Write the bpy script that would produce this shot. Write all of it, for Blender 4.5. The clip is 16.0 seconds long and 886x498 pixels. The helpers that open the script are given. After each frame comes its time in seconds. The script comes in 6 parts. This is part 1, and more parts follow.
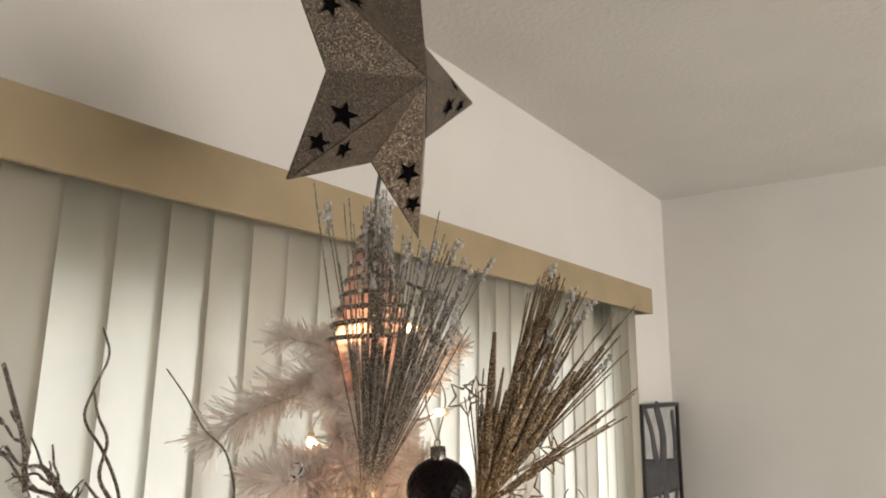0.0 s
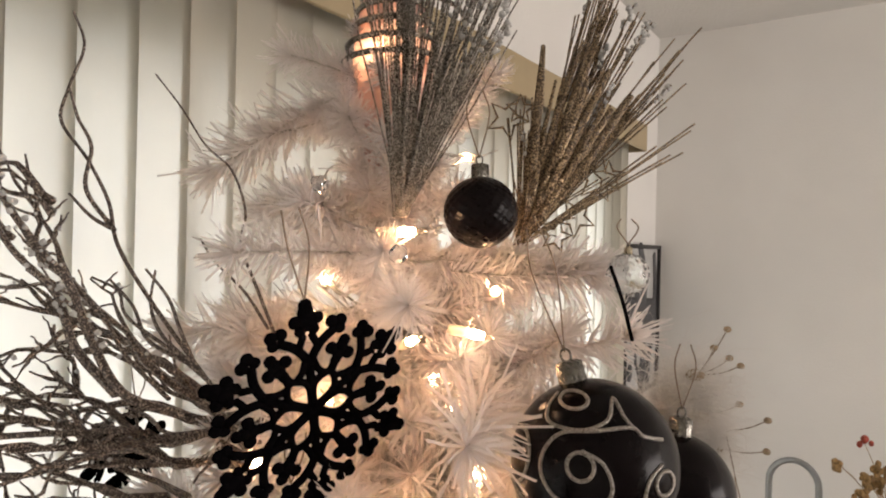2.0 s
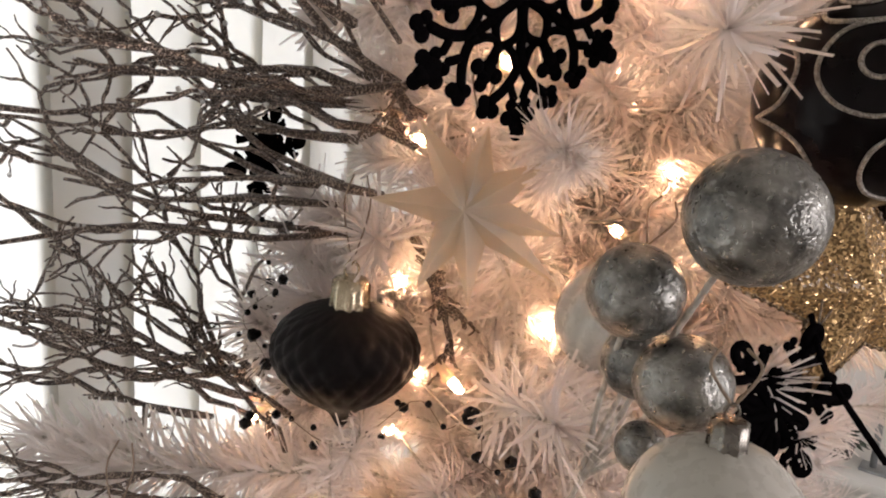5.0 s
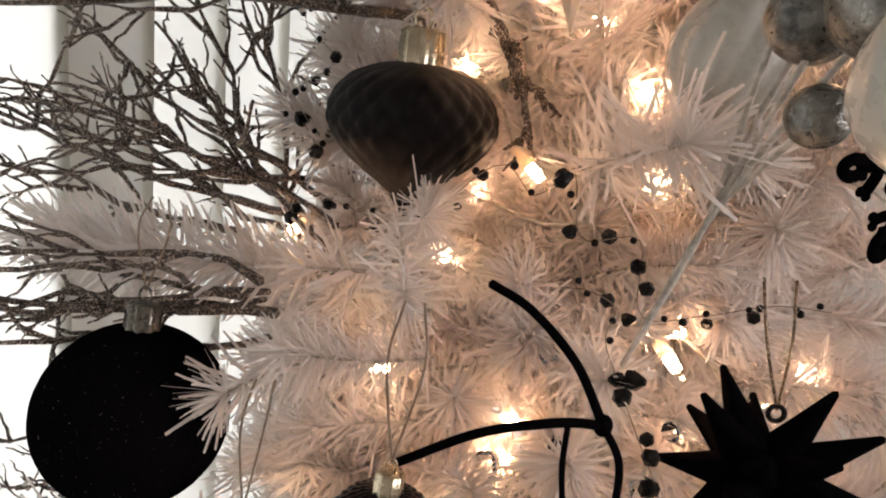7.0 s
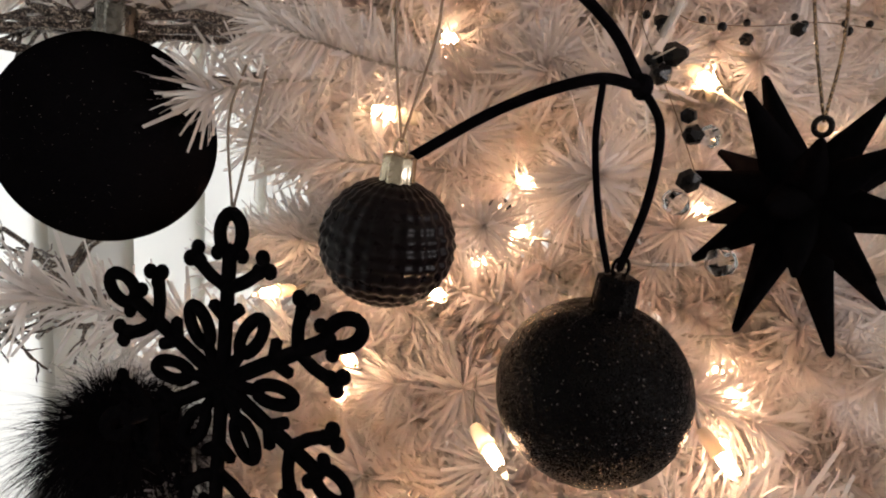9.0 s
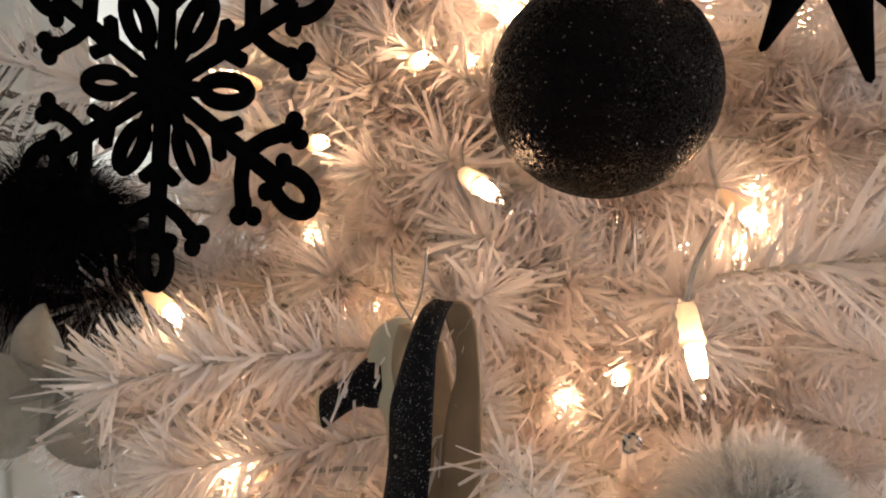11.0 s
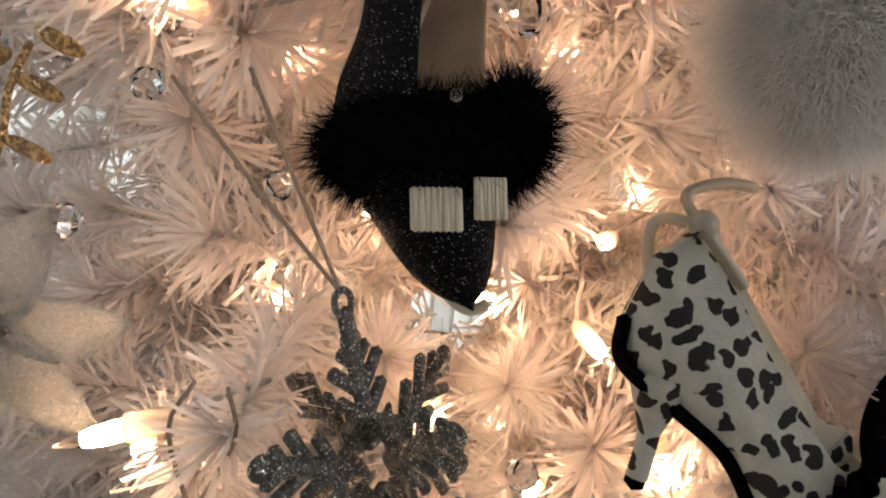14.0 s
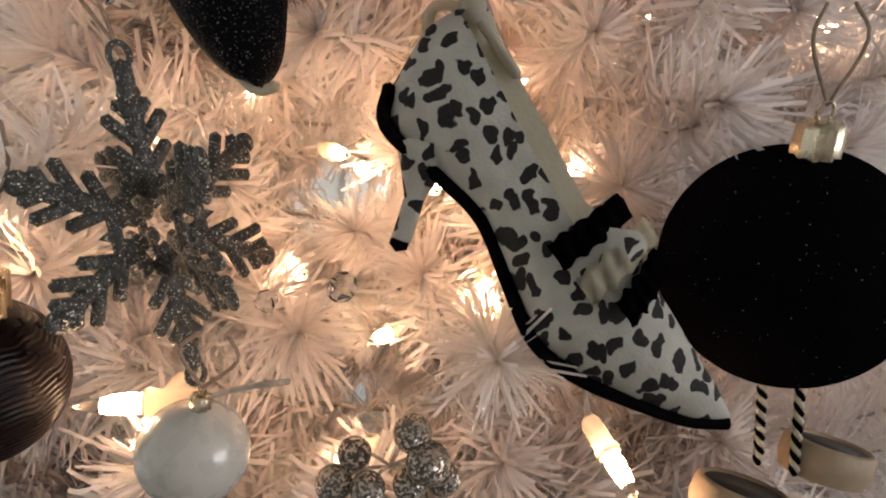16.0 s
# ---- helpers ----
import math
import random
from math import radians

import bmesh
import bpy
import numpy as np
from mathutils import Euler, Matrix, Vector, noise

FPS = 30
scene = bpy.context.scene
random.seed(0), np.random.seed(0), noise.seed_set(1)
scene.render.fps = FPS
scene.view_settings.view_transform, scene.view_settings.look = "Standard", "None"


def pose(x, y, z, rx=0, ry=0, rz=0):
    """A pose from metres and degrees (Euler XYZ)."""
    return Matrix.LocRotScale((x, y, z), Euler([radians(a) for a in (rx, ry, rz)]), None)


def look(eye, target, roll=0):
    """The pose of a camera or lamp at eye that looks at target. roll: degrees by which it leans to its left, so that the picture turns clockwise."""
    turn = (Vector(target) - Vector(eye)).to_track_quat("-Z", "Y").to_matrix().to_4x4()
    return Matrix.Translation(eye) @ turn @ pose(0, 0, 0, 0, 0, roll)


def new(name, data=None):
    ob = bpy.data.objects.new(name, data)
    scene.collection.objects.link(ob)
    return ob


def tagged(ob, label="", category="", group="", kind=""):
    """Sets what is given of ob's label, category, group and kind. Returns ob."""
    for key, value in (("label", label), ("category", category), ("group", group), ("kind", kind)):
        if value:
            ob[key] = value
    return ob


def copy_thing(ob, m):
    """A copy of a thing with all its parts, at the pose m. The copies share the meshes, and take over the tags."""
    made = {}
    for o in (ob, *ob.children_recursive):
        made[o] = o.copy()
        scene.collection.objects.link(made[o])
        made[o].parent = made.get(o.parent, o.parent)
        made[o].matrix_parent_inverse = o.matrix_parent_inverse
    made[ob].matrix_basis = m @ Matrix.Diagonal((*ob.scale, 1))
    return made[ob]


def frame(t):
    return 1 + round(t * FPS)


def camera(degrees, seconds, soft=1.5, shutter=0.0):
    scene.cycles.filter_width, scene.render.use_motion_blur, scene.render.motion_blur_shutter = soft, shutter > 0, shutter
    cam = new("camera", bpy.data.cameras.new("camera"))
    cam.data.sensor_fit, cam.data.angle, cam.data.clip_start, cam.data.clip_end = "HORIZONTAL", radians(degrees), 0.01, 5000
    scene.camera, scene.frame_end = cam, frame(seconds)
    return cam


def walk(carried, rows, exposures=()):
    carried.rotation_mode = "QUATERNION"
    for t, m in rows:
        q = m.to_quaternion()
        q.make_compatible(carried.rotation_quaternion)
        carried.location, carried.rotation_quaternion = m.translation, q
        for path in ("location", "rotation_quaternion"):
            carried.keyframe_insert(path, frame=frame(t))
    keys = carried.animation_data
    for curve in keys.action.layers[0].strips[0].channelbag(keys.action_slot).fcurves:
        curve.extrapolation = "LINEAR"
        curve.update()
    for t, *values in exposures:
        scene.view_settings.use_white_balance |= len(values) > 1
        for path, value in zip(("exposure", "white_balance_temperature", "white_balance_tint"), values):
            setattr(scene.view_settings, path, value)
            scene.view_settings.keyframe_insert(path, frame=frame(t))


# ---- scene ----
cam = camera(69.0, 16.0, soft=2.0)
PATH = [
    (0, (0.0, 0.0, 1.7), (0.0, 1.962, 2.09), 0.7),
    (0.5, (-0.005, 0.019, 1.671), (0.006, 1.995, 1.982), 1.0),
    (1, (-0.019, 0.055, 1.651), (0.028, 2.047, 1.816), 0.5),
    (1.5, (-0.039, 0.072, 1.622), (0.036, 2.07, 1.693), 0.8),
    (2, (-0.048, 0.09, 1.585), (0.045, 2.088, 1.583), 1.3),
    (2.5, (-0.062, 0.116, 1.547), (0.046, 2.112, 1.466), 1.9),
    (3, (-0.055, 0.134, 1.515), (0.058, 2.127, 1.39), 2.0),
    (3.5, (-0.054, 0.138, 1.493), (0.062, 2.129, 1.342), 2.1),
    (4, (-0.065, 0.144, 1.474), (-0.03, 2.13, 1.24), 2.1),
    (4.5, (-0.078, 0.144, 1.465), (-0.186, 2.11, 1.109), 1.8),
    (5, (-0.113, 0.152, 1.413), (-0.248, 2.125, 1.118), 3.6),
    (5.2, (-0.121, 0.153, 1.403), (-0.273, 2.122, 1.085), 3.8),
    (7.3, (-0.158, 0.19, 1.252), (-0.267, 2.162, 0.937), 4.8),
    (7.5, (-0.16, 0.195, 1.241), (-0.259, 2.164, 0.904), 4.8),
    (8, (-0.154, 0.206, 1.21), (-0.23, 2.168, 0.829), 4.5),
    (8.5, (-0.155, 0.198, 1.183), (-0.224, 2.158, 0.791), 4.5),
    (9, (-0.156, 0.194, 1.146), (-0.228, 2.149, 0.733), 4.6),
    (9.5, (-0.148, 0.203, 1.112), (-0.234, 2.145, 0.641), 4.5),
    (9.7, (-0.148, 0.206, 1.099), (-0.217, 2.143, 0.603), 4.4),
    (11.8, (-0.146, 0.219, 0.985), (-0.166, 2.194, 0.67), 4.3),
    (12, (-0.147, 0.224, 0.977), (-0.16, 2.194, 0.633), 4.1),
    (12.5, (-0.146, 0.235, 0.957), (-0.151, 2.188, 0.525), 3.8),
    (13, (-0.143, 0.235, 0.948), (-0.138, 2.175, 0.463), 3.6),
    (13.5, (-0.143, 0.231, 0.916), (-0.105, 2.162, 0.397), 4.0),
    (14, (-0.15, 0.229, 0.883), (-0.005, 2.135, 0.294), 5.7),
    (14.5, (-0.138, 0.219, 0.849), (-0.046, 2.116, 0.224), 6.4),
    (15, (-0.125, 0.208, 0.844), (-0.01, 2.105, 0.222), 7.3),
    (15.5, (-0.101, 0.202, 0.839), (0.036, 2.103, 0.231), 7.3),
    (16, (-0.082, 0.195, 0.832), (0.069, 2.099, 0.239), 7.4),
]
walk(cam, [(t, look(eye, target, roll)) for t, eye, target, roll in PATH],
     exposures=[(0.0, -0.10, 6900, 15), (1.5, -0.13, 6900, 17), (2.5, -0.12, 6950, 20), (3.5, -0.02, 6800, 20), (5.0, -0.16, 6500, 21), (7.5, -0.40, 6550, 19), (9.5, -0.45, 6450, 18), (12.0, -0.50, 6600, 15), (14.0, -0.42, 6280, 16), (16.0, -0.47, 6280, 16)])

# ---- world and large lights ----
world = bpy.data.worlds.new("sky")
scene.world = world
world.use_nodes = True
wn = world.node_tree
sky = wn.nodes.new("ShaderNodeTexSky")
sky.sky_type, sky.sun_disc = "NISHITA", False
sky.sun_elevation, sky.sun_rotation = radians(35), radians(-60)
wn.nodes["Background"].inputs["Strength"].default_value = 0.08
wn.links.new(sky.outputs["Color"], wn.nodes["Background"].inputs["Color"])

# the room: its corner, and the ways along the window wall and along the end wall
CX, CY = 0.915, 2.618
U, V = Vector((-0.605, -0.796, 0)), Vector((0.796, -0.605, 0))
TURN = math.degrees(math.atan2(-0.605, 0.796))      # local x runs along the end wall, local -y along the window wall
ROOM_A, ROOM_B, CEIL = 4.4, 3.9, 2.44


def room(a, b, z):
    """A place in the room: a metres from the corner along the window wall, b metres out from it."""
    return Vector((CX, CY, z)) + U * a + V * b


def area(name, eye, target, w, h, power, colour):
    d = bpy.data.lights.new(name, "AREA")
    d.shape, d.size, d.size_y, d.energy, d.color = "RECTANGLE", w, h, power, colour
    ob = new(name, d)
    ob.matrix_world = look(eye, target)
    return ob


area("window_daylight", room(2.43, -0.32, 1.02), room(2.43, 1.0, 1.02), 3.46, 1.4, 58, (0.88, 0.96, 1.0))
# fill light added to brighten end wall and ceiling; no window known there
area("side_fill_light", room(1.2, ROOM_B + 0.12, 1.5), room(1.2, 0, 1.5), 1.9, 1.2, 66, (1.0, 0.97, 0.92))


# ---- materials ----
def nodes(name):
    m = bpy.data.materials.new(name)
    m.use_nodes = True
    nt = m.node_tree
    return m, nt, nt.nodes["Principled BSDF"]


def tex(nt, kind, scale, **kw):
    co = nt.nodes.new("ShaderNodeTexCoord")
    n = nt.nodes.new(kind)
    n.inputs["Scale"].default_value = scale
    for k, v in kw.items():
        n.inputs[k].default_value = v
    nt.links.new(co.outputs["Object"], n.inputs["Vector"])
    return n


def surface(name, colour, rough=0.5, metal=0.0, grain=60.0, vary=0.25, bump=0.15, fine=400.0, depth=0.001, coat=0.0, random_tint=0.0):
    """A painted, moulded or woven surface: two scales of tone, fine relief and uneven gloss."""
    m, nt, bs = nodes(name)
    big = tex(nt, "ShaderNodeTexNoise", grain, Detail=5.0)
    small = tex(nt, "ShaderNodeTexNoise", fine, Detail=3.0)
    ramp = nt.nodes.new("ShaderNodeMapRange")
    ramp.inputs["From Min"].default_value, ramp.inputs["From Max"].default_value = 0.3, 0.7
    ramp.inputs["To Min"].default_value, ramp.inputs["To Max"].default_value = 1 - vary, 1 + vary * 0.5
    nt.links.new(big.outputs["Fac"], ramp.inputs["Value"])
    mul = nt.nodes.new("ShaderNodeVectorMath")
    mul.operation = "SCALE"
    mul.inputs[0].default_value = colour
    last = ramp.outputs["Result"]
    if random_tint:
        info = nt.nodes.new("ShaderNodeObjectInfo")
        rr = nt.nodes.new("ShaderNodeMapRange")
        rr.inputs["To Min"].default_value, rr.inputs["To Max"].default_value = 1 - random_tint, 1.0
        nt.links.new(info.outputs["Random"], rr.inputs["Value"])
        mm = nt.nodes.new("ShaderNodeMath")
        mm.operation = "MULTIPLY"
        nt.links.new(last, mm.inputs[0])
        nt.links.new(rr.outputs["Result"], mm.inputs[1])
        last = mm.outputs["Value"]
    nt.links.new(last, mul.inputs["Scale"])
    nt.links.new(mul.outputs["Vector"], bs.inputs["Base Color"])
    rg = nt.nodes.new("ShaderNodeMapRange")
    rg.inputs["To Min"].default_value, rg.inputs["To Max"].default_value = max(rough - 0.12, 0.02), min(rough + 0.12, 1)
    nt.links.new(small.outputs["Fac"], rg.inputs["Value"])
    nt.links.new(rg.outputs["Result"], bs.inputs["Roughness"])
    bp = nt.nodes.new("ShaderNodeBump")
    bp.inputs["Strength"].default_value, bp.inputs["Distance"].default_value = bump, depth
    nt.links.new(small.outputs["Fac"], bp.inputs["Height"])
    nt.links.new(bp.outputs["Normal"], bs.inputs["Normal"])
    bs.inputs["Metallic"].default_value, bs.inputs["Coat Weight"].default_value = metal, coat
    return m


def glitter(name, colour, base=None, flake=1100.0, tilt=0.9, metal=0.9, rough=0.28, share=0.5):
    """Glued glitter: flakes each tilted their own way, over a dull ground."""
    m, nt, bs = nodes(name)
    vo = tex(nt, "ShaderNodeTexVoronoi", flake)
    geo = nt.nodes.new("ShaderNodeNewGeometry")
    sub = nt.nodes.new("ShaderNodeVectorMath")
    sub.operation = "SUBTRACT"
    sub.inputs[1].default_value = (0.5, 0.5, 0.5)
    nt.links.new(vo.outputs["Color"], sub.inputs[0])
    sc = nt.nodes.new("ShaderNodeVectorMath")
    sc.operation = "SCALE"
    sc.inputs["Scale"].default_value = tilt
    nt.links.new(sub.outputs["Vector"], sc.inputs[0])
    add = nt.nodes.new("ShaderNodeVectorMath")
    nt.links.new(geo.outputs["Normal"], add.inputs[0])
    nt.links.new(sc.outputs["Vector"], add.inputs[1])
    nrm = nt.nodes.new("ShaderNodeVectorMath")
    nrm.operation = "NORMALIZE"
    nt.links.new(add.outputs["Vector"], nrm.inputs[0])
    nt.links.new(nrm.outputs["Vector"], bs.inputs["Normal"])
    sep = nt.nodes.new("ShaderNodeSeparateColor")
    nt.links.new(vo.outputs["Color"], sep.inputs["Color"])
    st = nt.nodes.new("ShaderNodeMapRange")
    st.inputs["From Min"].default_value, st.inputs["From Max"].default_value = 1 - share - min(0.05, share), 1 - share + min(0.05, share)
    nt.links.new(sep.outputs["Blue"], st.inputs["Value"])
    mix = nt.nodes.new("ShaderNodeMix")
    mix.data_type = "RGBA"
    mix.inputs["A"].default_value = (*(base or [c * 0.5 for c in colour]), 1)
    mix.inputs["B"].default_value = (*colour, 1)
    nt.links.new(st.outputs["Result"], mix.inputs["Factor"])
    nt.links.new(mix.outputs["Result"], bs.inputs["Base Color"])
    mt = nt.nodes.new("ShaderNodeMath")
    mt.operation = "MULTIPLY"
    mt.inputs[1].default_value = metal
    nt.links.new(st.outputs["Result"], mt.inputs[0])
    nt.links.new(mt.outputs["Value"], bs.inputs["Metallic"])
    bs.inputs["Roughness"].default_value = rough
    return m


def sheer(name, colour, through_share, rough=0.45, grain=40.0, vary=0.12, glow_tint=None):
    """Thin plastic, paper or cloth that lets light through."""
    m = surface(name, colour, rough, 0, grain, vary, 0.1, grain * 8)
    nt = m.node_tree
    bs = nt.nodes["Principled BSDF"]
    tr = nt.nodes.new("ShaderNodeBsdfTranslucent")
    tr.inputs["Color"].default_value = (*(glow_tint or colour), 1)
    mx = nt.nodes.new("ShaderNodeMixShader")
    mx.inputs["Fac"].default_value = through_share
    nt.links.new(bs.outputs["BSDF"], mx.inputs[1])
    nt.links.new(tr.outputs["BSDF"], mx.inputs[2])
    nt.links.new(mx.outputs["Shader"], nt.nodes["Material Output"].inputs["Surface"])
    return m


def glassy(name, colour, rough=0.03):
    m, nt, bs = nodes(name)
    bs.inputs["Base Color"].default_value = (*colour, 1)
    bs.inputs["Transmission Weight"].default_value, bs.inputs["Roughness"].default_value = 1.0, rough
    bs.inputs["IOR"].default_value = 1.45
    return m


def glowing(name, colour, strength):
    m, nt, bs = nodes(name)
    bs.inputs["Base Color"].default_value = (*colour, 1)
    bs.inputs["Emission Color"].default_value = (*colour, 1)
    bs.inputs["Emission Strength"].default_value = strength
    return m


def spotted(name):
    """White calf-hair print with dark spots."""
    m = surface(name, (0.52, 0.52, 0.47), 0.8, 0, 90, 0.2, 0.5, 900, 0.0006)
    nt = m.node_tree
    bs = nt.nodes["Principled BSDF"]
    no = tex(nt, "ShaderNodeTexNoise", 130.0, Detail=2.0)
    co = nt.nodes.new("ShaderNodeTexCoord")
    ma = nt.nodes.new("ShaderNodeMix")
    ma.data_type = "VECTOR"
    ma.inputs["Factor"].default_value = 0.009
    nt.links.new(co.outputs["Object"], ma.inputs["A"])
    nt.links.new(no.outputs["Color"], ma.inputs["B"])
    vo = nt.nodes.new("ShaderNodeTexVoronoi")
    vo.voronoi_dimensions = "2D"
    vo.inputs["Scale"].default_value = 1.0
    vo.inputs["Randomness"].default_value = 0.8
    mp = nt.nodes.new("ShaderNodeMapping")
    mp.inputs["Rotation"].default_value = (radians(90), 0, radians(35))
    mp.inputs["Scale"].default_value = (172, 142, 142)
    nt.links.new(ma.outputs["Result"], mp.inputs["Vector"])
    nt.links.new(mp.outputs["Vector"], vo.inputs["Vector"])
    st = nt.nodes.new("ShaderNodeMapRange")
    st.inputs["From Min"].default_value, st.inputs["From Max"].default_value = 0.325, 0.36
    nt.links.new(vo.outputs["Distance"], st.inputs["Value"])
    mix = nt.nodes.new("ShaderNodeMix")
    mix.data_type = "RGBA"
    mix.inputs["A"].default_value = (0.012, 0.01, 0.01, 1)
    old = bs.inputs["Base Color"].links[0].from_socket
    nt.links.new(old, mix.inputs["B"])
    nt.links.new(st.outputs["Result"], mix.inputs["Factor"])
    nt.links.new(mix.outputs["Result"], bs.inputs["Base Color"])
    return m


def dull(m, level=0.08):
    m.node_tree.nodes["Principled BSDF"].inputs["Specular IOR Level"].default_value = level
    return m


M_WALL = surface("white_wall_paint", (0.81, 0.80, 0.77), 0.75, 0, 2.5, 0.05, 0.35, 160, 0.002)
M_CEIL = surface("textured_ceiling_paint", (0.72, 0.71, 0.68), 0.85, 0, 3, 0.06, 0.6, 75, 0.004)
M_FLOOR = surface("beige_carpet", (0.38, 0.33, 0.27), 0.95, 0, 6, 0.25, 0.8, 420, 0.004)
M_VALANCE = surface("cream_valance_vinyl", (0.40, 0.315, 0.19), 0.5, 0, 9, 0.1, 0.1, 300)
M_SLAT = sheer("cream_blind_vinyl", (0.68, 0.65, 0.56), 0.42, 0.5, 9, 0.06, (0.80, 0.80, 0.76))
M_NEEDLE = sheer("white_tinsel_needle", (0.88, 0.85, 0.83), 0.5, 0.33, 25, 0.08, (0.92, 0.85, 0.82))
M_STEM = surface("white_wrapped_wire", (0.62, 0.58, 0.52), 0.6, 0, 200, 0.4, 0.4, 900)
M_TRUNK = surface("white_tree_pole", (0.72, 0.64, 0.62), 0.45, 0, 40, 0.12)
M_VELVET = dull(surface("black_flocking", (0.0045, 0.004, 0.0045), 0.97, 0, 300, 0.3, 0.8, 1800, 0.0006), 0.0)
M_QUILT = dull(surface("black_quilted_velvet", (0.007, 0.005, 0.0055), 0.42, 0, 300, 0.3, 0.6, 1800, 0.0006), 0.14)
M_BLACKGLOSS = dull(surface("black_glossy_lacquer", (0.006, 0.0035, 0.004), 0.2, 0, 80, 0.3, 0.12, 260, 0.0006), 0.13)
M_BLACKRIB = dull(surface("black_ribbed_lacquer", (0.006, 0.0035, 0.004), 0.30, 0, 80, 0.3, 0.12, 260, 0.0006), 0.12)
M_BLACKSAND = dull(glitter("black_sanded_glitter", (0.30, 0.27, 0.25), (0.004, 0.0035, 0.004), 3000, 0.9, 0.9, 0.3, 0.0011), 0.0)
M_BLACKSPARK = dull(glitter("black_sugar_glitter", (0.34, 0.30, 0.28), (0.006, 0.005, 0.005), 1900, 1.3, 0.9, 0.25, 0.0045), 0.03)
M_BLACKPLASTIC = dull(surface("black_bead_plastic", (0.006, 0.005, 0.005), 0.3, 0, 300, 0.3), 0.2)
M_CAP = surface("pale_gold_cap_metal", (0.62, 0.54, 0.40), 0.25, 1.0, 200, 0.2)
M_CAPDARK = surface("dark_silver_cap_metal", (0.20, 0.19, 0.17), 0.28, 1.0, 200, 0.2)
M_THREAD = surface("tan_hanging_thread", (0.30, 0.23, 0.17), 0.6, 0, 500, 0.3)
M_SILVERLEAF = surface("mottled_silver_leaf", (0.29, 0.29, 0.275), 0.30, 0.85, 110, 0.75, 0.8, 420, 0.0014)
M_SILVERWIRE = glitter("silver_glitter_wire", (0.54, 0.50, 0.45), (0.11, 0.095, 0.08), 1300, 1.0, 0.9, 0.35, 0.4)
M_GOLDWIRE = glitter("champagne_glitter_wire", (0.50, 0.37, 0.23), (0.10, 0.066, 0.038), 1300, 1.0, 0.9, 0.35, 0.4)
M_GOLDMESH = glitter("gold_glitter_mesh", (0.72, 0.49, 0.25), (0.26, 0.155, 0.065), 1000, 1.1, 0.9, 0.28, 0.6)
M_TOPPER = glitter("pewter_glitter_metal", (0.44, 0.34, 0.24), (0.050, 0.037, 0.026), 1700, 0.8, 0.85, 0.38, 0.17)
M_GREYGLIT = glitter("grey_glitter_plastic", (0.60, 0.58, 0.53), (0.050, 0.052, 0.047), 2400, 1.0, 0.85, 0.33, 0.07)
M_TWIG = glitter("brown_glittered_twig", (0.46, 0.38, 0.32), (0.075, 0.054, 0.045), 1300, 1.0, 0.7, 0.35, 0.28)
M_ICE = sheer("frosted_ice_bead", (0.78, 0.78, 0.77), 0.5, 0.15, 300, 0.2)
M_CRYSTAL = glassy("clear_cut_crystal", (0.93, 0.96, 0.98), 0.02)
M_SOCKET = sheer("ivory_bulb_socket", (0.78, 0.75, 0.66), 0.35)
M_BULB = glowing("lit_filament_bulb", (1.0, 0.62, 0.34), 105.0)
M_BULBTIP = glassy("clear_bulb_tip", (1.0, 0.93, 0.82), 0.05)
M_PEARL = surface("white_pearl_lacquer", (0.58, 0.57, 0.52), 0.28, 0, 30, 0.08, 0.05, 200, coat=0.6)
M_PINK = sheer("frosted_pink_sleeve", (0.78, 0.58, 0.55), 0.6, 0.4, 60, 0.12, (0.90, 0.66, 0.60))
M_WSTAR = sheer("frosted_white_plastic", (0.76, 0.70, 0.62), 0.6, 0.5, 40, 0.08, (0.86, 0.76, 0.62))
M_FEATHER = sheer("white_feather_down", (0.80, 0.77, 0.73), 0.4, 0.7)
M_FURWHITE = sheer("white_fur", (0.84, 0.82, 0.80), 0.35, 0.8)
M_FURBLACK = dull(surface("black_fur", (0.008, 0.007, 0.008), 0.7, 0, 200, 0.3), 0.0)
M_SWIRL = glitter("white_glitter_line", (0.46, 0.42, 0.38), (0.21, 0.185, 0.16), 1500, 0.8, 0.5, 0.4, 0.5)
M_TAN = surface("tan_leatherette_lining", (0.40, 0.30, 0.20), 0.6, 0, 40, 0.25, 0.2, 500)
M_CREAM = surface("cream_satin", (0.66, 0.62, 0.48), 0.5, 0, 60, 0.12, 0.25, 600)
M_KNIT = dull(glitter("black_lurex_knit", (0.42, 0.44, 0.46), (0.008, 0.008, 0.010), 3400, 1.0, 0.9, 0.35, 0.02))
M_SPOT = spotted("spotted_calf_print")
# black cloth, and the painted dark of the topper's cut-outs
M_BLACKCLOTH_HOLE = dull(surface("black_cloth_cord_and_hole_shade", (0.006, 0.005, 0.006), 0.9, 0, 300, 0.3, 0.6, 1200), 0.0)
M_RIBBON = sheer("cream_organza_ribbon", (0.66, 0.62, 0.52), 0.4)
M_SHEERGLIT = glitter("sheer_cream_glitter_cloth", (0.92, 0.90, 0.84), (0.74, 0.72, 0.68), 1700, 0.9, 0.6, 0.3, 0.12)
M_BROWNGOLD = glitter("bronze_glitter_leaf", (0.55, 0.36, 0.16), (0.22, 0.13, 0.05), 1000, 0.9, 0.8, 0.35, 0.5)
M_FRAME = surface("black_frame_wood", (0.02, 0.018, 0.018), 0.45, 0, 50, 0.3)
M_ARTPALE = surface("pale_art_paper", (0.50, 0.50, 0.49), 0.7, 0, 12, 0.25)
M_ARTDARK = surface("charcoal_art_paint", (0.075, 0.075, 0.08), 0.6, 0, 14, 0.45)
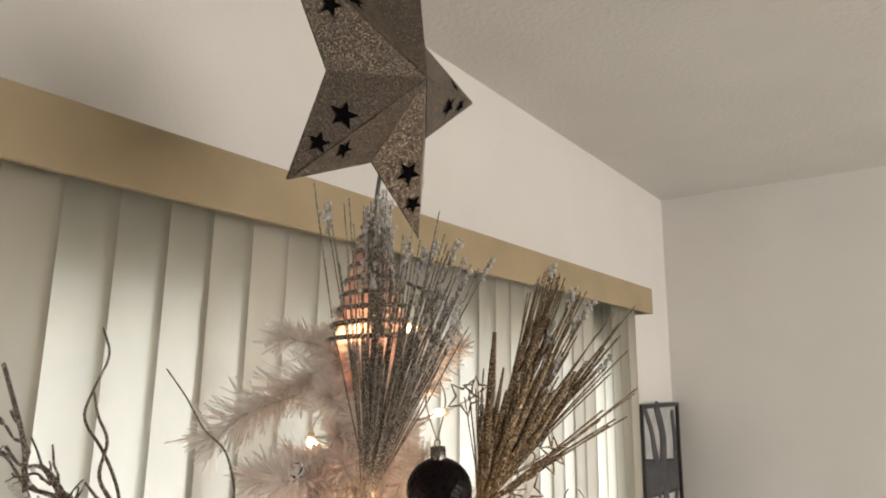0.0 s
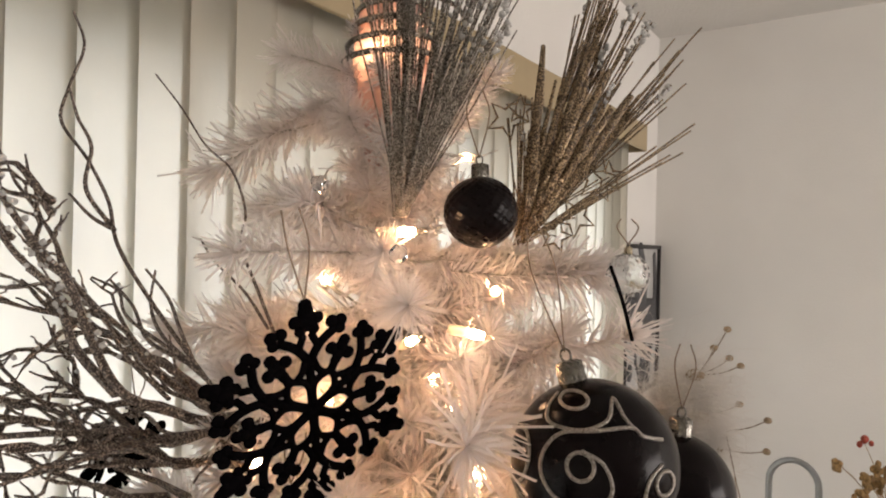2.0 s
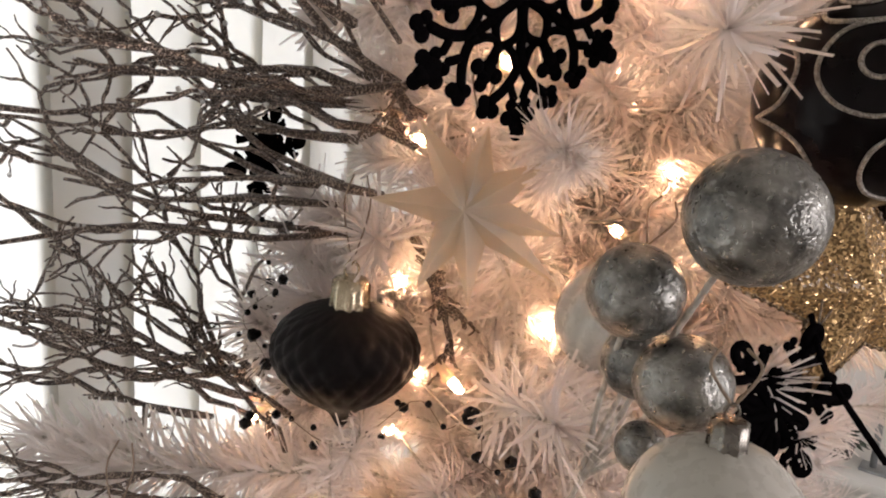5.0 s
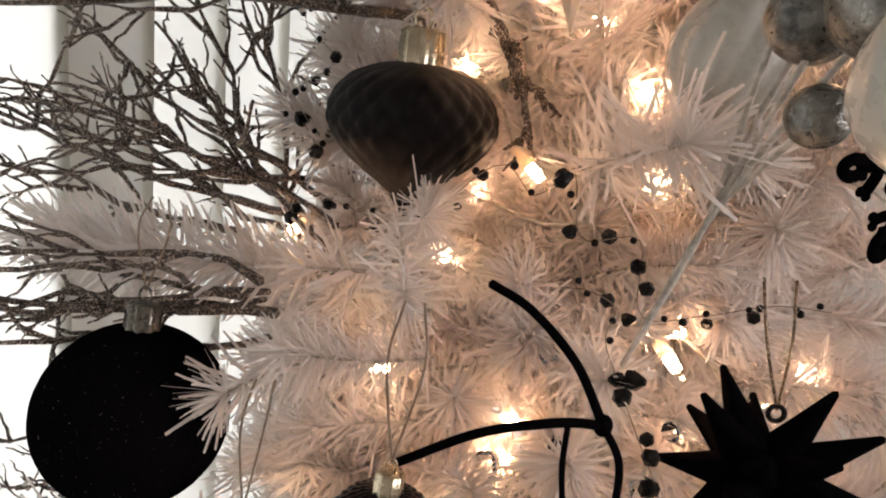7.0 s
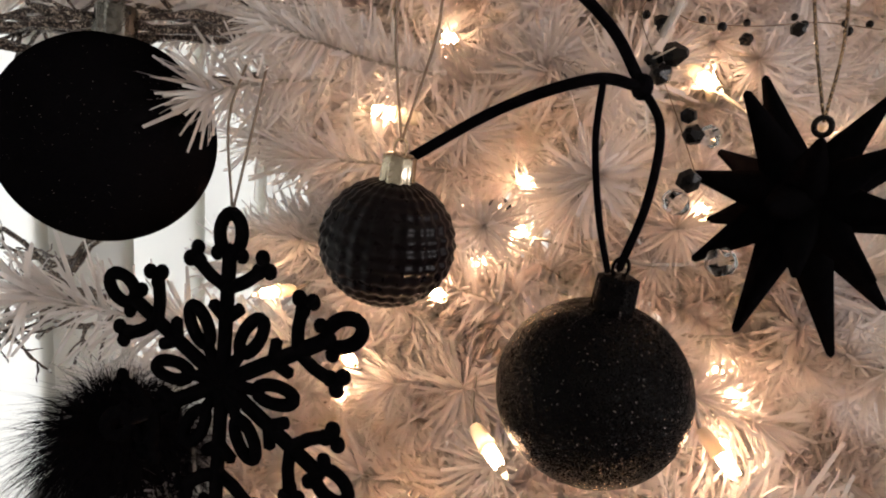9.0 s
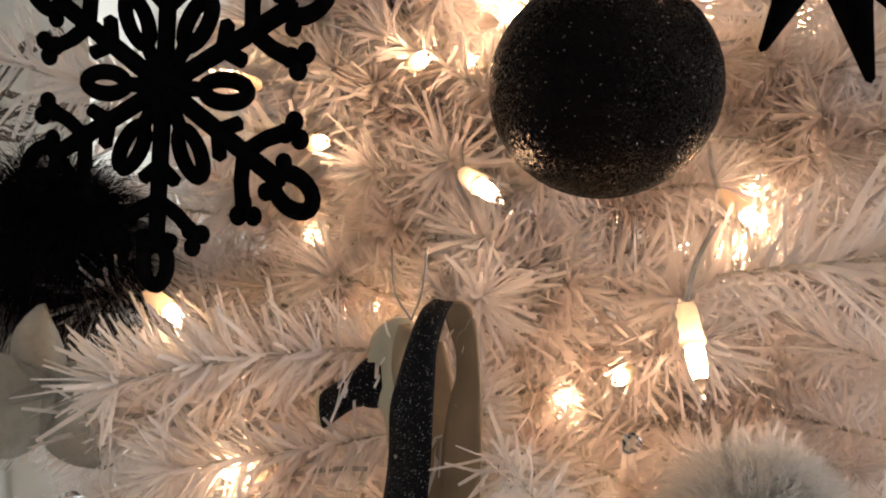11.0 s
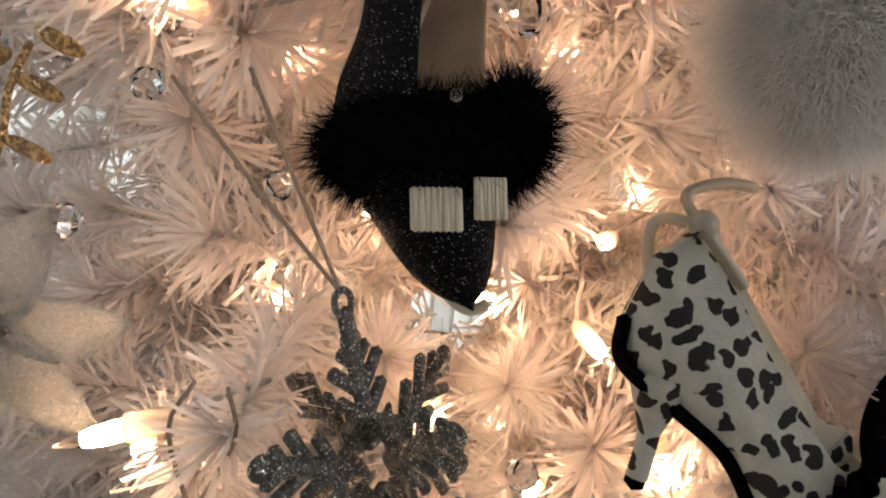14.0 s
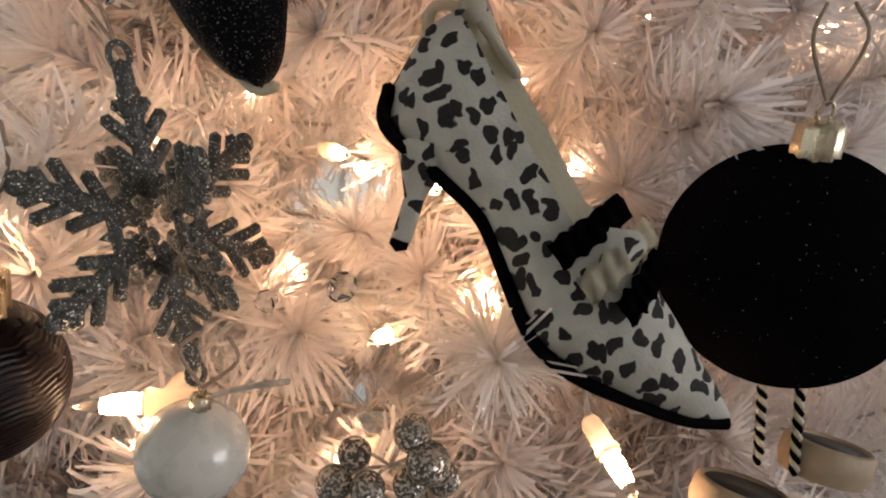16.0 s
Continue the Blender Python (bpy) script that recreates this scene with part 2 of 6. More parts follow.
M_STEEL = surface("brushed_grey_steel", (0.36, 0.38, 0.39), 0.35, 0.8, 30, 0.15)
M_LEAF = surface("dark_green_leaf", (0.05, 0.085, 0.05), 0.5, 0, 60, 0.5)
M_VASE = surface("dark_ceramic", (0.03, 0.03, 0.032), 0.25, 0, 20, 0.2)
M_DRIED = surface("dried_flower_straw", (0.36, 0.22, 0.09), 0.8, 0, 90, 0.5, 0.6, 400)
M_RED = surface("red_dried_berry", (0.36, 0.05, 0.025), 0.5, 0, 90, 0.4)


# ---- mesh helpers ----
def part(name, bm, material, parent=None, label="", smooth=True):
    me = bpy.data.meshes.new(name)
    if isinstance(bm, tuple):
        me.from_pydata(bm[0], [], bm[1])
    else:
        bm.to_mesh(me)
        bm.free()
    if smooth:
        me.polygons.foreach_set("use_smooth", [True] * len(me.polygons))
    me.materials.append(material)
    ob = new(name, me)
    if parent:
        ob.parent = parent
    if label:
        ob["label"] = label
    return ob


def thing(name, label, category, m=None, group="", kind=""):
    ob = new(name)
    ob.empty_display_size = 0.02
    if m is not None:
        ob.matrix_world = m
    return tagged(ob, label, category, group, kind)


def box(bm, lo, hi, bevel=0.0):
    lo, hi = Vector(lo), Vector(hi)
    got = bmesh.ops.create_cube(bm, size=1.0)["verts"]
    bmesh.ops.scale(bm, vec=hi - lo, verts=got)
    bmesh.ops.translate(bm, vec=(lo + hi) / 2, verts=got)
    if bevel:
        edges = list({e for v in got for e in v.link_edges})
        bmesh.ops.bevel(bm, geom=edges, offset=bevel, segments=2, affect="EDGES", profile=0.5)
    return bm


def smooth_path(pts, steps=6):
    """A Catmull-Rom line through the points."""
    p = [Vector(q) for q in pts]
    p = [2 * p[0] - p[1]] + p + [2 * p[-1] - p[-2]]
    out = []
    for i in range(1, len(p) - 2):
        for k in range(steps):
            t = k / steps
            a, b, c, d = p[i - 1:i + 3]
            out.append(0.5 * ((2 * b) + (c - a) * t + (2 * a - 5 * b + 4 * c - d) * t * t + (3 * b - a - 3 * c + d) * t ** 3))
    return out + [p[-2]]


def tube(bm, pts, r, n=6, flat=None, closed=False):
    """A swept tube; r is a radius or a list from end to end; flat: half thickness across local y, for strokes that lie in the x-z plane."""
    pts = [Vector(p) for p in pts]
    k = len(pts)
    rs = [r] * k if isinstance(r, (int, float)) else [r[0] + (r[-1] - r[0]) * i / (k - 1) if len(r) == 2 else r[i] for i in range(k)]
    side = None
    rings = []
    for i, p in enumerate(pts):
        if closed:
            t = pts[(i + 1) % k] - pts[i - 1]
        else:
            t = pts[min(i + 1, k - 1)] - pts[max(i - 1, 0)]
        t = t.normalized() if t.length > 1e-9 else Vector((0, 0, 1))
        if flat is not None:
            deep = Vector((0, 1, 0))
            side = t.cross(deep).normalized()
            b, h = deep, flat
        else:
            if side is None:
                side = t.orthogonal().normalized()
            side = (side - t * side.dot(t))
            side = side.normalized() if side.length > 1e-6 else t.orthogonal().normalized()
            b, h = t.cross(side), rs[i]
        rings.append([bm.verts.new(p + side * (rs[i] * math.cos(2 * math.pi * j / n)) + b * (h * math.sin(2 * math.pi * j / n))) for j in range(n)])
    for i in range(k if closed else k - 1):
        a, c = rings[i], rings[(i + 1) % k]
        for j in range(n):
            bm.faces.new((a[j], a[(j + 1) % n], c[(j + 1) % n], c[j]))
    if not closed:
        for ring, p, sgn in ((rings[0], pts[0] - (pts[1] - pts[0]).normalized() * rs[0] * 0.6, 1), (rings[-1], pts[-1] + (pts[-1] - pts[-2]).normalized() * rs[-1] * 0.6, -1)):
            tip = bm.verts.new(p)
            for j in range(n):
                a, c = ring[j], ring[(j + 1) % n]
                bm.faces.new((tip, c, a) if sgn > 0 else (tip, a, c))
    return bm


def ball(bm, c, r, seg=12, rings=8, scale=(1, 1, 1)):
    got = bmesh.ops.create_uvsphere(bm, u_segments=seg, v_segments=rings, radius=r)["verts"]
    bmesh.ops.scale(bm, vec=scale, verts=got)
    bmesh.ops.translate(bm, vec=c, verts=got)
    return bm


def lathe(bm, profile, n=32, ripple=None, cap=True):
    """A turned shape from (radius, z) pairs; ripple(angle, index) scales the radius."""
    rings = []
    for i, (r, z) in enumerate(profile):
        rings.append([bm.verts.new(((r * (ripple(2 * math.pi * j / n, i) if ripple else 1)) * math.cos(2 * math.pi * j / n),
                                    (r * (ripple(2 * math.pi * j / n, i) if ripple else 1)) * math.sin(2 * math.pi * j / n), z)) for j in range(n)])
    for a, b in zip(rings, rings[1:]):
        for j in range(n):
            bm.faces.new((a[j], a[(j + 1) % n], b[(j + 1) % n], b[j]))
    if cap:
        bm.faces.new(rings[0][::-1])
        bm.faces.new(rings[-1])
    return bm


def ellipse(cx, cz, rx, rz, tilt=0.0, n=18, y=0.0):
    c, s = math.cos(radians(tilt)), math.sin(radians(tilt))
    return [(cx + rx * math.cos(t) * c - rz * math.sin(t) * s, y, cz + rx * math.cos(t) * s + rz * math.sin(t) * c)
            for t in (2 * math.pi * k / n for k in range(n))]


def hairs(count, root, length, droop=0.0, width=0.0004, seed=1, jitter=0.35):
    """Fine hairs; root(rng) gives a place and an outward way. Returns vertices and faces."""
    rng = random.Random(seed)
    vs, fs = [], []
    for _ in range(count):
        p, d = root(rng)
        d = (d.normalized() + Vector((rng.gauss(0, jitter), rng.gauss(0, jitter), rng.gauss(0, jitter)))).normalized()
        ln = length * rng.uniform(0.55, 1.15)
        s = d.orthogonal().normalized()
        s.rotate(Matrix.Rotation(rng.uniform(0, 6.28), 3, d))
        bend = Vector((rng.gauss(0, 0.2), rng.gauss(0, 0.2), -droop + rng.gauss(0, 0.15))) * ln
        k = len(vs)
        mid, tip = p + d * ln * 0.55 + bend * 0.25, p + d * ln + bend
        vs += [p - s * width, p + s * width, mid - s * width * 0.7, mid + s * width * 0.7, tip]
        fs += [(k, k + 1, k + 3, k + 2), (k + 2, k + 3, k + 4)]
    return vs, fs


# ---- the room ----
def slab(name, lo, hi, material, label, category, bevel=0.0):
    """A box in the room's own directions: lo and hi as (a, b, z)."""
    bm = bmesh.new()
    box(bm, lo, hi, bevel)
    for v in bm.verts:
        v.co = room(*v.co)
    bmesh.ops.recalc_face_normals(bm, faces=bm.faces)
    return tagged(part(name, bm, material, None, "", False), label, category, kind="structure")


slab("floor", (-0.15, -0.15, -0.1), (ROOM_A + 0.15, ROOM_B + 0.15, 0.0), M_FLOOR, "beige carpeted floor of the room", "floor")
slab("ceiling", (-0.15, -0.15, CEIL), (ROOM_A + 0.15, ROOM_B + 0.15, CEIL + 0.12), M_CEIL, "off-white ceiling with sprayed texture", "ceiling")
slab("wall_end", (-0.15, 0.0, 0.0), (0.0, ROOM_B + 0.15, CEIL), M_WALL, "plain white painted end wall", "wall")
# window wall: below, above and beside a wide opening
W0, W1, WB, WT = 0.72, 4.15, 0.30, 1.79
slab("wall_window_below", (-0.15, -0.15, 0.0), (ROOM_A + 0.15, 0.0, WB), M_WALL, "white wall below the window", "wall")
slab("wall_window_above", (-0.15, -0.15, WT), (ROOM_A + 0.15, 0.0, CEIL), M_WALL, "white wall above the window blinds", "wall")
slab("wall_window_far", (-0.15, -0.15, WB), (W0, 0.0, WT), M_WALL, "white wall between window and corner", "wall")
slab("wall_window_near", (W1, -0.15, WB), (ROOM_A + 0.15, 0.0, WT), M_WALL, "white wall beside the window", "wall")
slab("wall_rear", (ROOM_A, 0.0, 0.0), (ROOM_A + 0.15, ROOM_B + 0.15, CEIL), M_WALL, "plain white rear wall", "wall")
# side wall, out of view, with an opening added to let the fill light in
slab("wall_side_below", (0.0, ROOM_B, 0.0), (ROOM_A, ROOM_B + 0.15, 0.9), M_WALL, "white wall below the added fill light opening", "wall")
slab("wall_side_above", (0.0, ROOM_B, 2.1), (ROOM_A, ROOM_B + 0.15, CEIL), M_WALL, "white wall above the added fill light opening", "wall")
slab("wall_side_far", (0.0, ROOM_B, 0.9), (0.22, ROOM_B + 0.15, 2.1), M_WALL, "white wall beside the added fill light opening", "wall")
slab("wall_side_near", (2.18, ROOM_B, 0.9), (ROOM_A, ROOM_B + 0.15, 2.1), M_WALL, "white wall beside the added fill light opening", "wall")
slab("baseboard", (0.0, 0.0, 0.0), (0.012, ROOM_B, 0.08), M_WALL, "white painted baseboard along the wall", "baseboard", 0.003)

# valance and vertical blinds
val = thing("blind_valance", "cream vinyl valance box above vertical blinds", "valance", None, kind="structure")
bm = bmesh.new()
box(bm, (0.50, 0.105, 1.915), (4.38, 0.115, 2.0), 0.003)
box(bm, (0.50, 0.0, 1.995), (4.38, 0.105, 2.0), 0.0)
box(bm, (0.494, 0.0, 1.915), (0.50, 0.113, 2.0), 0.002)
for v in bm.verts:
    v.co = room(*v.co)
bmesh.ops.recalc_face_normals(bm, faces=bm.faces)
part("valance_box", bm, M_VALANCE, val, "", False)
bm = box(bmesh.new(), (0.52, 0.045, 1.955), (4.36, 0.075, 1.99), 0.002)
for v in bm.verts:
    v.co = room(*v.co)
bmesh.ops.recalc_face_normals(bm, faces=bm.faces)
part("head_rail", bm, M_STEEL, val, "", False)

slat_bm = bmesh.new()
cols = []
for j in range(9):
    s = -1 + j / 4
    cols.append([slat_bm.verts.new((s * 0.0375, 0.006 * (1 - s * s), z)) for z in (0.06, 0.5, 1.0, 1.4, 1.7, 1.955)])
for a, b in zip(cols, cols[1:]):
    for k in range(5):
        slat_bm.faces.new((a[k], b[k], b[k + 1], a[k + 1]))
bmesh.ops.solidify(slat_bm, geom=slat_bm.faces[:], thickness=0.0008)
slat = part("blind_slat", slat_bm, M_SLAT)
tagged(slat, "cream vertical blind slat hanging closed from the valance", "blind slat", "vertical blind slats", "structure")
rng = random.Random(4)
for i in range(57):
    p = room(0.57 + i * 0.0665, 0.06, 0)
    m = Matrix.Translation(p) @ Matrix.Rotation(radians(TURN + 90 - 6 + rng.uniform(-3, 3)), 4, "Z")
    if i:
        copy_thing(slat, m)
    else:
        slat.matrix_world = m

# framed art standing across the corner
art = thing("framed_art", "black-framed abstract in charcoal and pale grey beside the blinds", "picture", Matrix.Translation(room(0.225, 0.022, 0)) @ Matrix.Rotation(radians(TURN + 90), 4, "Z"))
AW, AL, AT = 0.39, 1.07, 1.615
bm = bmesh.new()
x0 = -AW / 2
for lo, hi in (((x0, -0.012, AL), (x0 + 0.012, 0.02, AT)), ((x0 + AW - 0.012, -0.012, AL), (x0 + AW, 0.02, AT)),
               ((x0 + 0.012, -0.012, AT - 0.014), (x0 + AW - 0.012, 0.02, AT)), ((x0 + 0.012, -0.012, AL), (x0 + AW - 0.012, 0.02, AL + 0.014))):
    box(bm, lo, hi, 0.0015)
part("frame", bm, M_FRAME, art, "black frame")
bm = box(bmesh.new(), (x0 + 0.012, 0.0, AL + 0.014), (x0 + AW - 0.012, 0.008, AT - 0.014))
part("canvas", bm, M_ARTPALE, art, "pale grey painted ground", False)
bm = bmesh.new()
for pts, r in (([(0.0, 1.61), (0.03, 1.50), (0.025, 1.40)], [0.02, 0.03]), ([(-0.06, 1.60), (-0.03, 1.52), (-0.02, 1.46), (0.0, 1.38)], [0.012, 0.022]),
               ([(0.09, 1.58), (0.10, 1.47), (0.095, 1.36)], [0.016, 0.02]), ([(-0.07, 1.37), (0.0, 1.36), (0.11, 1.35)], [0.05, 0.045]),
               ([(0.03, 1.33), (0.035, 1.22), (0.02, 1.1)], [0.022, 0.03]), ([(0.0, 1.30), (-0.015, 1.2), (0.02, 1.12)], [0.014, 0.01]),
               ([(0.10, 1.30), (0.07, 1.2), (0.06, 1.10)], [0.014, 0.02]), ([(-0.05, 1.18), (-0.045, 1.14)], [0.022, 0.018])):
    tube(bm, smooth_path([(x * 1.9 - 0.03, -0.001, z) for x, z in pts], 5), [q * 1.3 for q in r], 8, 0.002)
bmesh.ops.bisect_plane(bm, geom=bm.verts[:] + bm.edges[:] + bm.faces[:], plane_co=(x0 + 0.013, 0, 0), plane_no=(-1, 0, 0), clear_outer=True)
bmesh.ops.bisect_plane(bm, geom=bm.verts[:] + bm.edges[:] + bm.faces[:], plane_co=(x0 + AW - 0.013, 0, 0), plane_no=(1, 0, 0), clear_outer=True)
part("brushwork", bm, M_ARTDARK, art, "broad charcoal brush strokes")

# steel arch of a rack, a plant and a vase of dried flowers on a narrow table by the end wall
table = thing("side_table", "narrow white side table against the white end wall", "table", Matrix.Translation(room(0.30, 0.75, 0)) @ Matrix.Rotation(radians(TURN), 4, "Z"))
part("tabletop", box(bmesh.new(), (-0.48, -0.17, 0.53), (0.42, 0.2, 0.56), 0.004), M_WALL, table)
for sx in (-0.45, 0.39):
    for sy in (-0.15, 0.18):
        part("leg", box(bmesh.new(), (sx - 0.018, sy - 0.018, 0.0), (sx + 0.018, sy + 0.018, 0.53), 0.003), M_WALL, table)
arch = thing("metal_arch_stand", "grey steel tube bent into a tall arch on the side table", "stand", Matrix.Translation(room(0.35, 0.54, 0.56)) @ Matrix.Rotation(radians(TURN), 4, "Z"))
pts = [(-0.068, 0, 0.0), (-0.068, 0, 0.32)] + [(0.068 * -math.cos(a), 0, 0.325 + 0.075 * math.sin(a)) for a in (math.pi * k / 12 for k in range(1, 12))] + [(0.068, 0, 0.32), (0.068, 0, 0.0)]
part("arch_tube", tube(bmesh.new(), pts, 0.0095, 10), M_STEEL, arch)
part("base_plate", box(bmesh.new(), (-0.1, -0.04, 0.0), (0.1, 0.04, 0.008), 0.002), M_STEEL, arch)
vase = thing("flower_vase", "dark ceramic vase with dried straw-coloured flowers and red berries", "vase", Matrix.Translation(room(0.32, 0.80, 0.56)))
part("vase_body", lathe(bmesh.new(), [(0.035, 0), (0.045, 0.03), (0.04, 0.09), (0.022, 0.16), (0.028, 0.20), (0.03, 0.205), (0.022, 0.2)], 24), M_VASE, vase)
rng = random.Random(8)
for i in range(26):
    a, h = rng.uniform(0, 6.28), rng.uniform(0.1, 0.26)
    tip = Vector((math.cos(a) * h * rng.uniform(0.2, 0.8), math.sin(a) * h * rng.uniform(0.2, 0.8), 0.2 + h))
    part("flower_stem", tube(bmesh.new(), smooth_path([(0, 0, 0.19), tip * 0.55 + Vector((0, 0, 0.12)), tip], 3), [0.0016, 0.0008], 4), M_DRIED, vase)
    bm = bmesh.new()
    for k in range(9):
        q = tip + Vector((rng.gauss(0, 0.007), rng.gauss(0, 0.007), rng.gauss(0, 0.009)))
        ball(bm, q, rng.uniform(0.005, 0.009), 6, 5, (1, 1, 1.3))
    if i % 9 == 0:
        part("berry_cluster", bm, M_RED, vase, "red dried berries")
    else:
        part("flower_head", bm, M_DRIED, vase)
plant = thing("small_plant", "small dark green leafy plant on the side table", "plant", Matrix.Translation(room(0.32, 0.38, 0.56)))
part("pot", lathe(bmesh.new(), [(0.03, 0), (0.042, 0.06), (0.044, 0.062), (0.036, 0.062)], 20), M_VASE, plant)
bm = bmesh.new()
for i in range(70):
    a, e, ln = rng.uniform(0, 6.28), rng.uniform(0.15, 1.4), rng.uniform(0.03, 0.085)
    d = Vector((math.cos(a) * math.cos(e), math.sin(a) * math.cos(e), math.sin(e)))
    s = d.cross(Vector((0, 0, 1))).normalized() * ln * 0.22
    o = Vector((0, 0, 0.055)) + d * rng.uniform(0, 0.03)
    vs = [bm.verts.new(q) for q in (o, o + d * ln * 0.5 + s, o + d * ln - Vector((0, 0, ln * 0.3)), o + d * ln * 0.5 - s)]
    bm.faces.new(vs)
part("leaves", bm, M_LEAF, plant)

# ---- the tree ----
TX, TY, TOP = -0.06, 0.70, 1.80


def spread(z):
    return 0.065 + 0.20 * (TOP - z)


def sprig_mesh(seed, length=0.13, needles=300, reach=0.03):
    """A stem wrapped in flat plastic needles, along +z."""
    rg = random.Random(seed)
    vs, fs = [], []

    def needle(o, d, ln, w):
        s = d.orthogonal().normalized()
        s.rotate(Matrix.Rotation(rg.uniform(0, 6.28), 3, d))
        sag = Vector((rg.gauss(0, 0.12), rg.gauss(0, 0.12), rg.gauss(0, 0.12))) * ln
        mid, tip = o + d * ln * 0.55 + sag * 0.3, o + d * ln + sag
        k = len(vs)
        vs.extend([o - s * w, o + s * w, mid - s * w, mid + s * w, tip - s * w * 0.75, tip + s * w * 0.75])
        fs.extend([(k, k + 1, k + 3, k + 2), (k + 2, k + 3, k + 5, k + 4)])

    bend = Vector((rg.uniform(-0.2, 0.2), rg.uniform(-0.2, 0.2), 0))
    for i in range(needles):
        t = rg.random() ** 0.85
        o = Vector((0, 0, t * length)) + bend * (t * t * length)
        a, lean = rg.uniform(0, 6.28), radians(rg.uniform(42, 78) * (1 - 0.45 * max(0, t - 0.8) / 0.2))
        d = Vector((math.cos(a) * math.sin(lean), math.sin(a) * math.sin(lean), math.cos(lean)))
        needle(o, d, reach * rg.uniform(0.65, 1.1), rg.uniform(0.0006, 0.00105))
    for i in range(46):
        a, lean = rg.uniform(0, 6.28), radians(rg.uniform(8, 88))
        d = Vector((math.cos(a) * math.sin(lean), math.sin(a) * math.sin(lean), math.cos(lean)))
        needle(Vector((0, 0, length)) + bend * length, d, reach * rg.uniform(0.55, 1.0), 0.0007)
    k = len(vs)
    steps = 5
    for i in range(steps + 1):
        t = i / steps
        c = Vector((0, 0, t * length)) + bend * (t * t * length)
        vs.extend([c + Vector((math.cos(a), math.sin(a), 0)) * 0.0013 for a in (0, 2.09, 4.19)])
    for i in range(steps):
        for j in range(3):
            q = k + 3 * i
            fs.append((q + j, q + (j + 1) % 3, q + 3 + (j + 1) % 3, q + 3 + j))
    return vs, fs


tree = thing("christmas_tree", "white artificial christmas tree with tinsel needles, lit and decorated", "christmas tree", Matrix.Translation((TX, TY, 0)))
part("trunk", lathe(bmesh.new(), [(0.016, 0.02), (0.016, 1.2), (0.013, 1.5), (0.011, 1.80)], 12), M_TRUNK, tree)
for k in range(3):
    a = k * 2.094
    part("stand_leg", tube(bmesh.new(), [(0, 0, 0.16), (0.12 * math.cos(a), 0.12 * math.sin(a), 0.10), (0.26 * math.cos(a), 0.26 * math.sin(a), 0.012)], 0.011, 8), M_TRUNK, tree)
SPRIGS = []
for k in range(10):
    me = bpy.data.meshes.new("branch")
    vs, fs = sprig_mesh(40 + k, 0.10 + 0.006 * k)
    me.from_pydata(vs, [], fs)
    me.materials.append(M_NEEDLE)
    me.materials.append(M_STEM)
    for p in me.polygons[len(fs) - 15:]:
        p.material_index = 1
    SPRIGS.append(me)


def aim(o, d, size, roll):
    return Matrix.Translation(o) @ d.to_track_quat("Z", "Y").to_matrix().to_4x4() @ Matrix.Rotation(roll, 4, "Z") @ Matrix.Scale(size, 4)


# places kept clear for what hangs there: x, y, z, radius
KEEP = [(-0.1971, 0.5464, 1.277, 0.045), (0.0725, 0.4944, 1.45, 0.055), (-0.1048, 0.483, 1.488, 0.065), (-0.1251, 0.5065, 1.384, 0.05), (-0.023, 0.4128, 1.355, 0.06),
        (-0.3261, 0.4883, 1.122, 0.048), (-0.188, 0.4492, 1.093, 0.03), (-0.0992, 0.4453, 1.039, 0.042), (-0.0031, 0.5015, 1.124, 0.055), (-0.2578, 0.4572, 1.024, 0.07),
        (-0.1461, 0.4209, 0.9261, 0.04), (-0.1353, 0.4108, 0.847, 0.04), (-0.0553, 0.3832, 0.8083, 0.05), (-0.0173, 0.3664, 0.7639, 0.05), (0.0473, 0.3936, 0.7769, 0.045),
        (-0.1517, 0.3806, 0.7762, 0.05), (-0.2034, 0.3738, 0.7195, 0.028), (-0.1818, 0.4363, 0.9175, 0.03), (0.0867, 0.5148, 1.351, 0.05), (-0.0007, 0.5448, 1.611, 0.03),
        (-0.0613, 0.4295, 0.9549, 0.015), (-0.1417, 0.4277, 0.957, 0.05), (-0.1027, 0.4479, 1.133, 0.03), (-0.1482, 0.4497, 1.151, 0.03)]
rng = random.Random(21)
far_v, far_f = [], []
built = 0
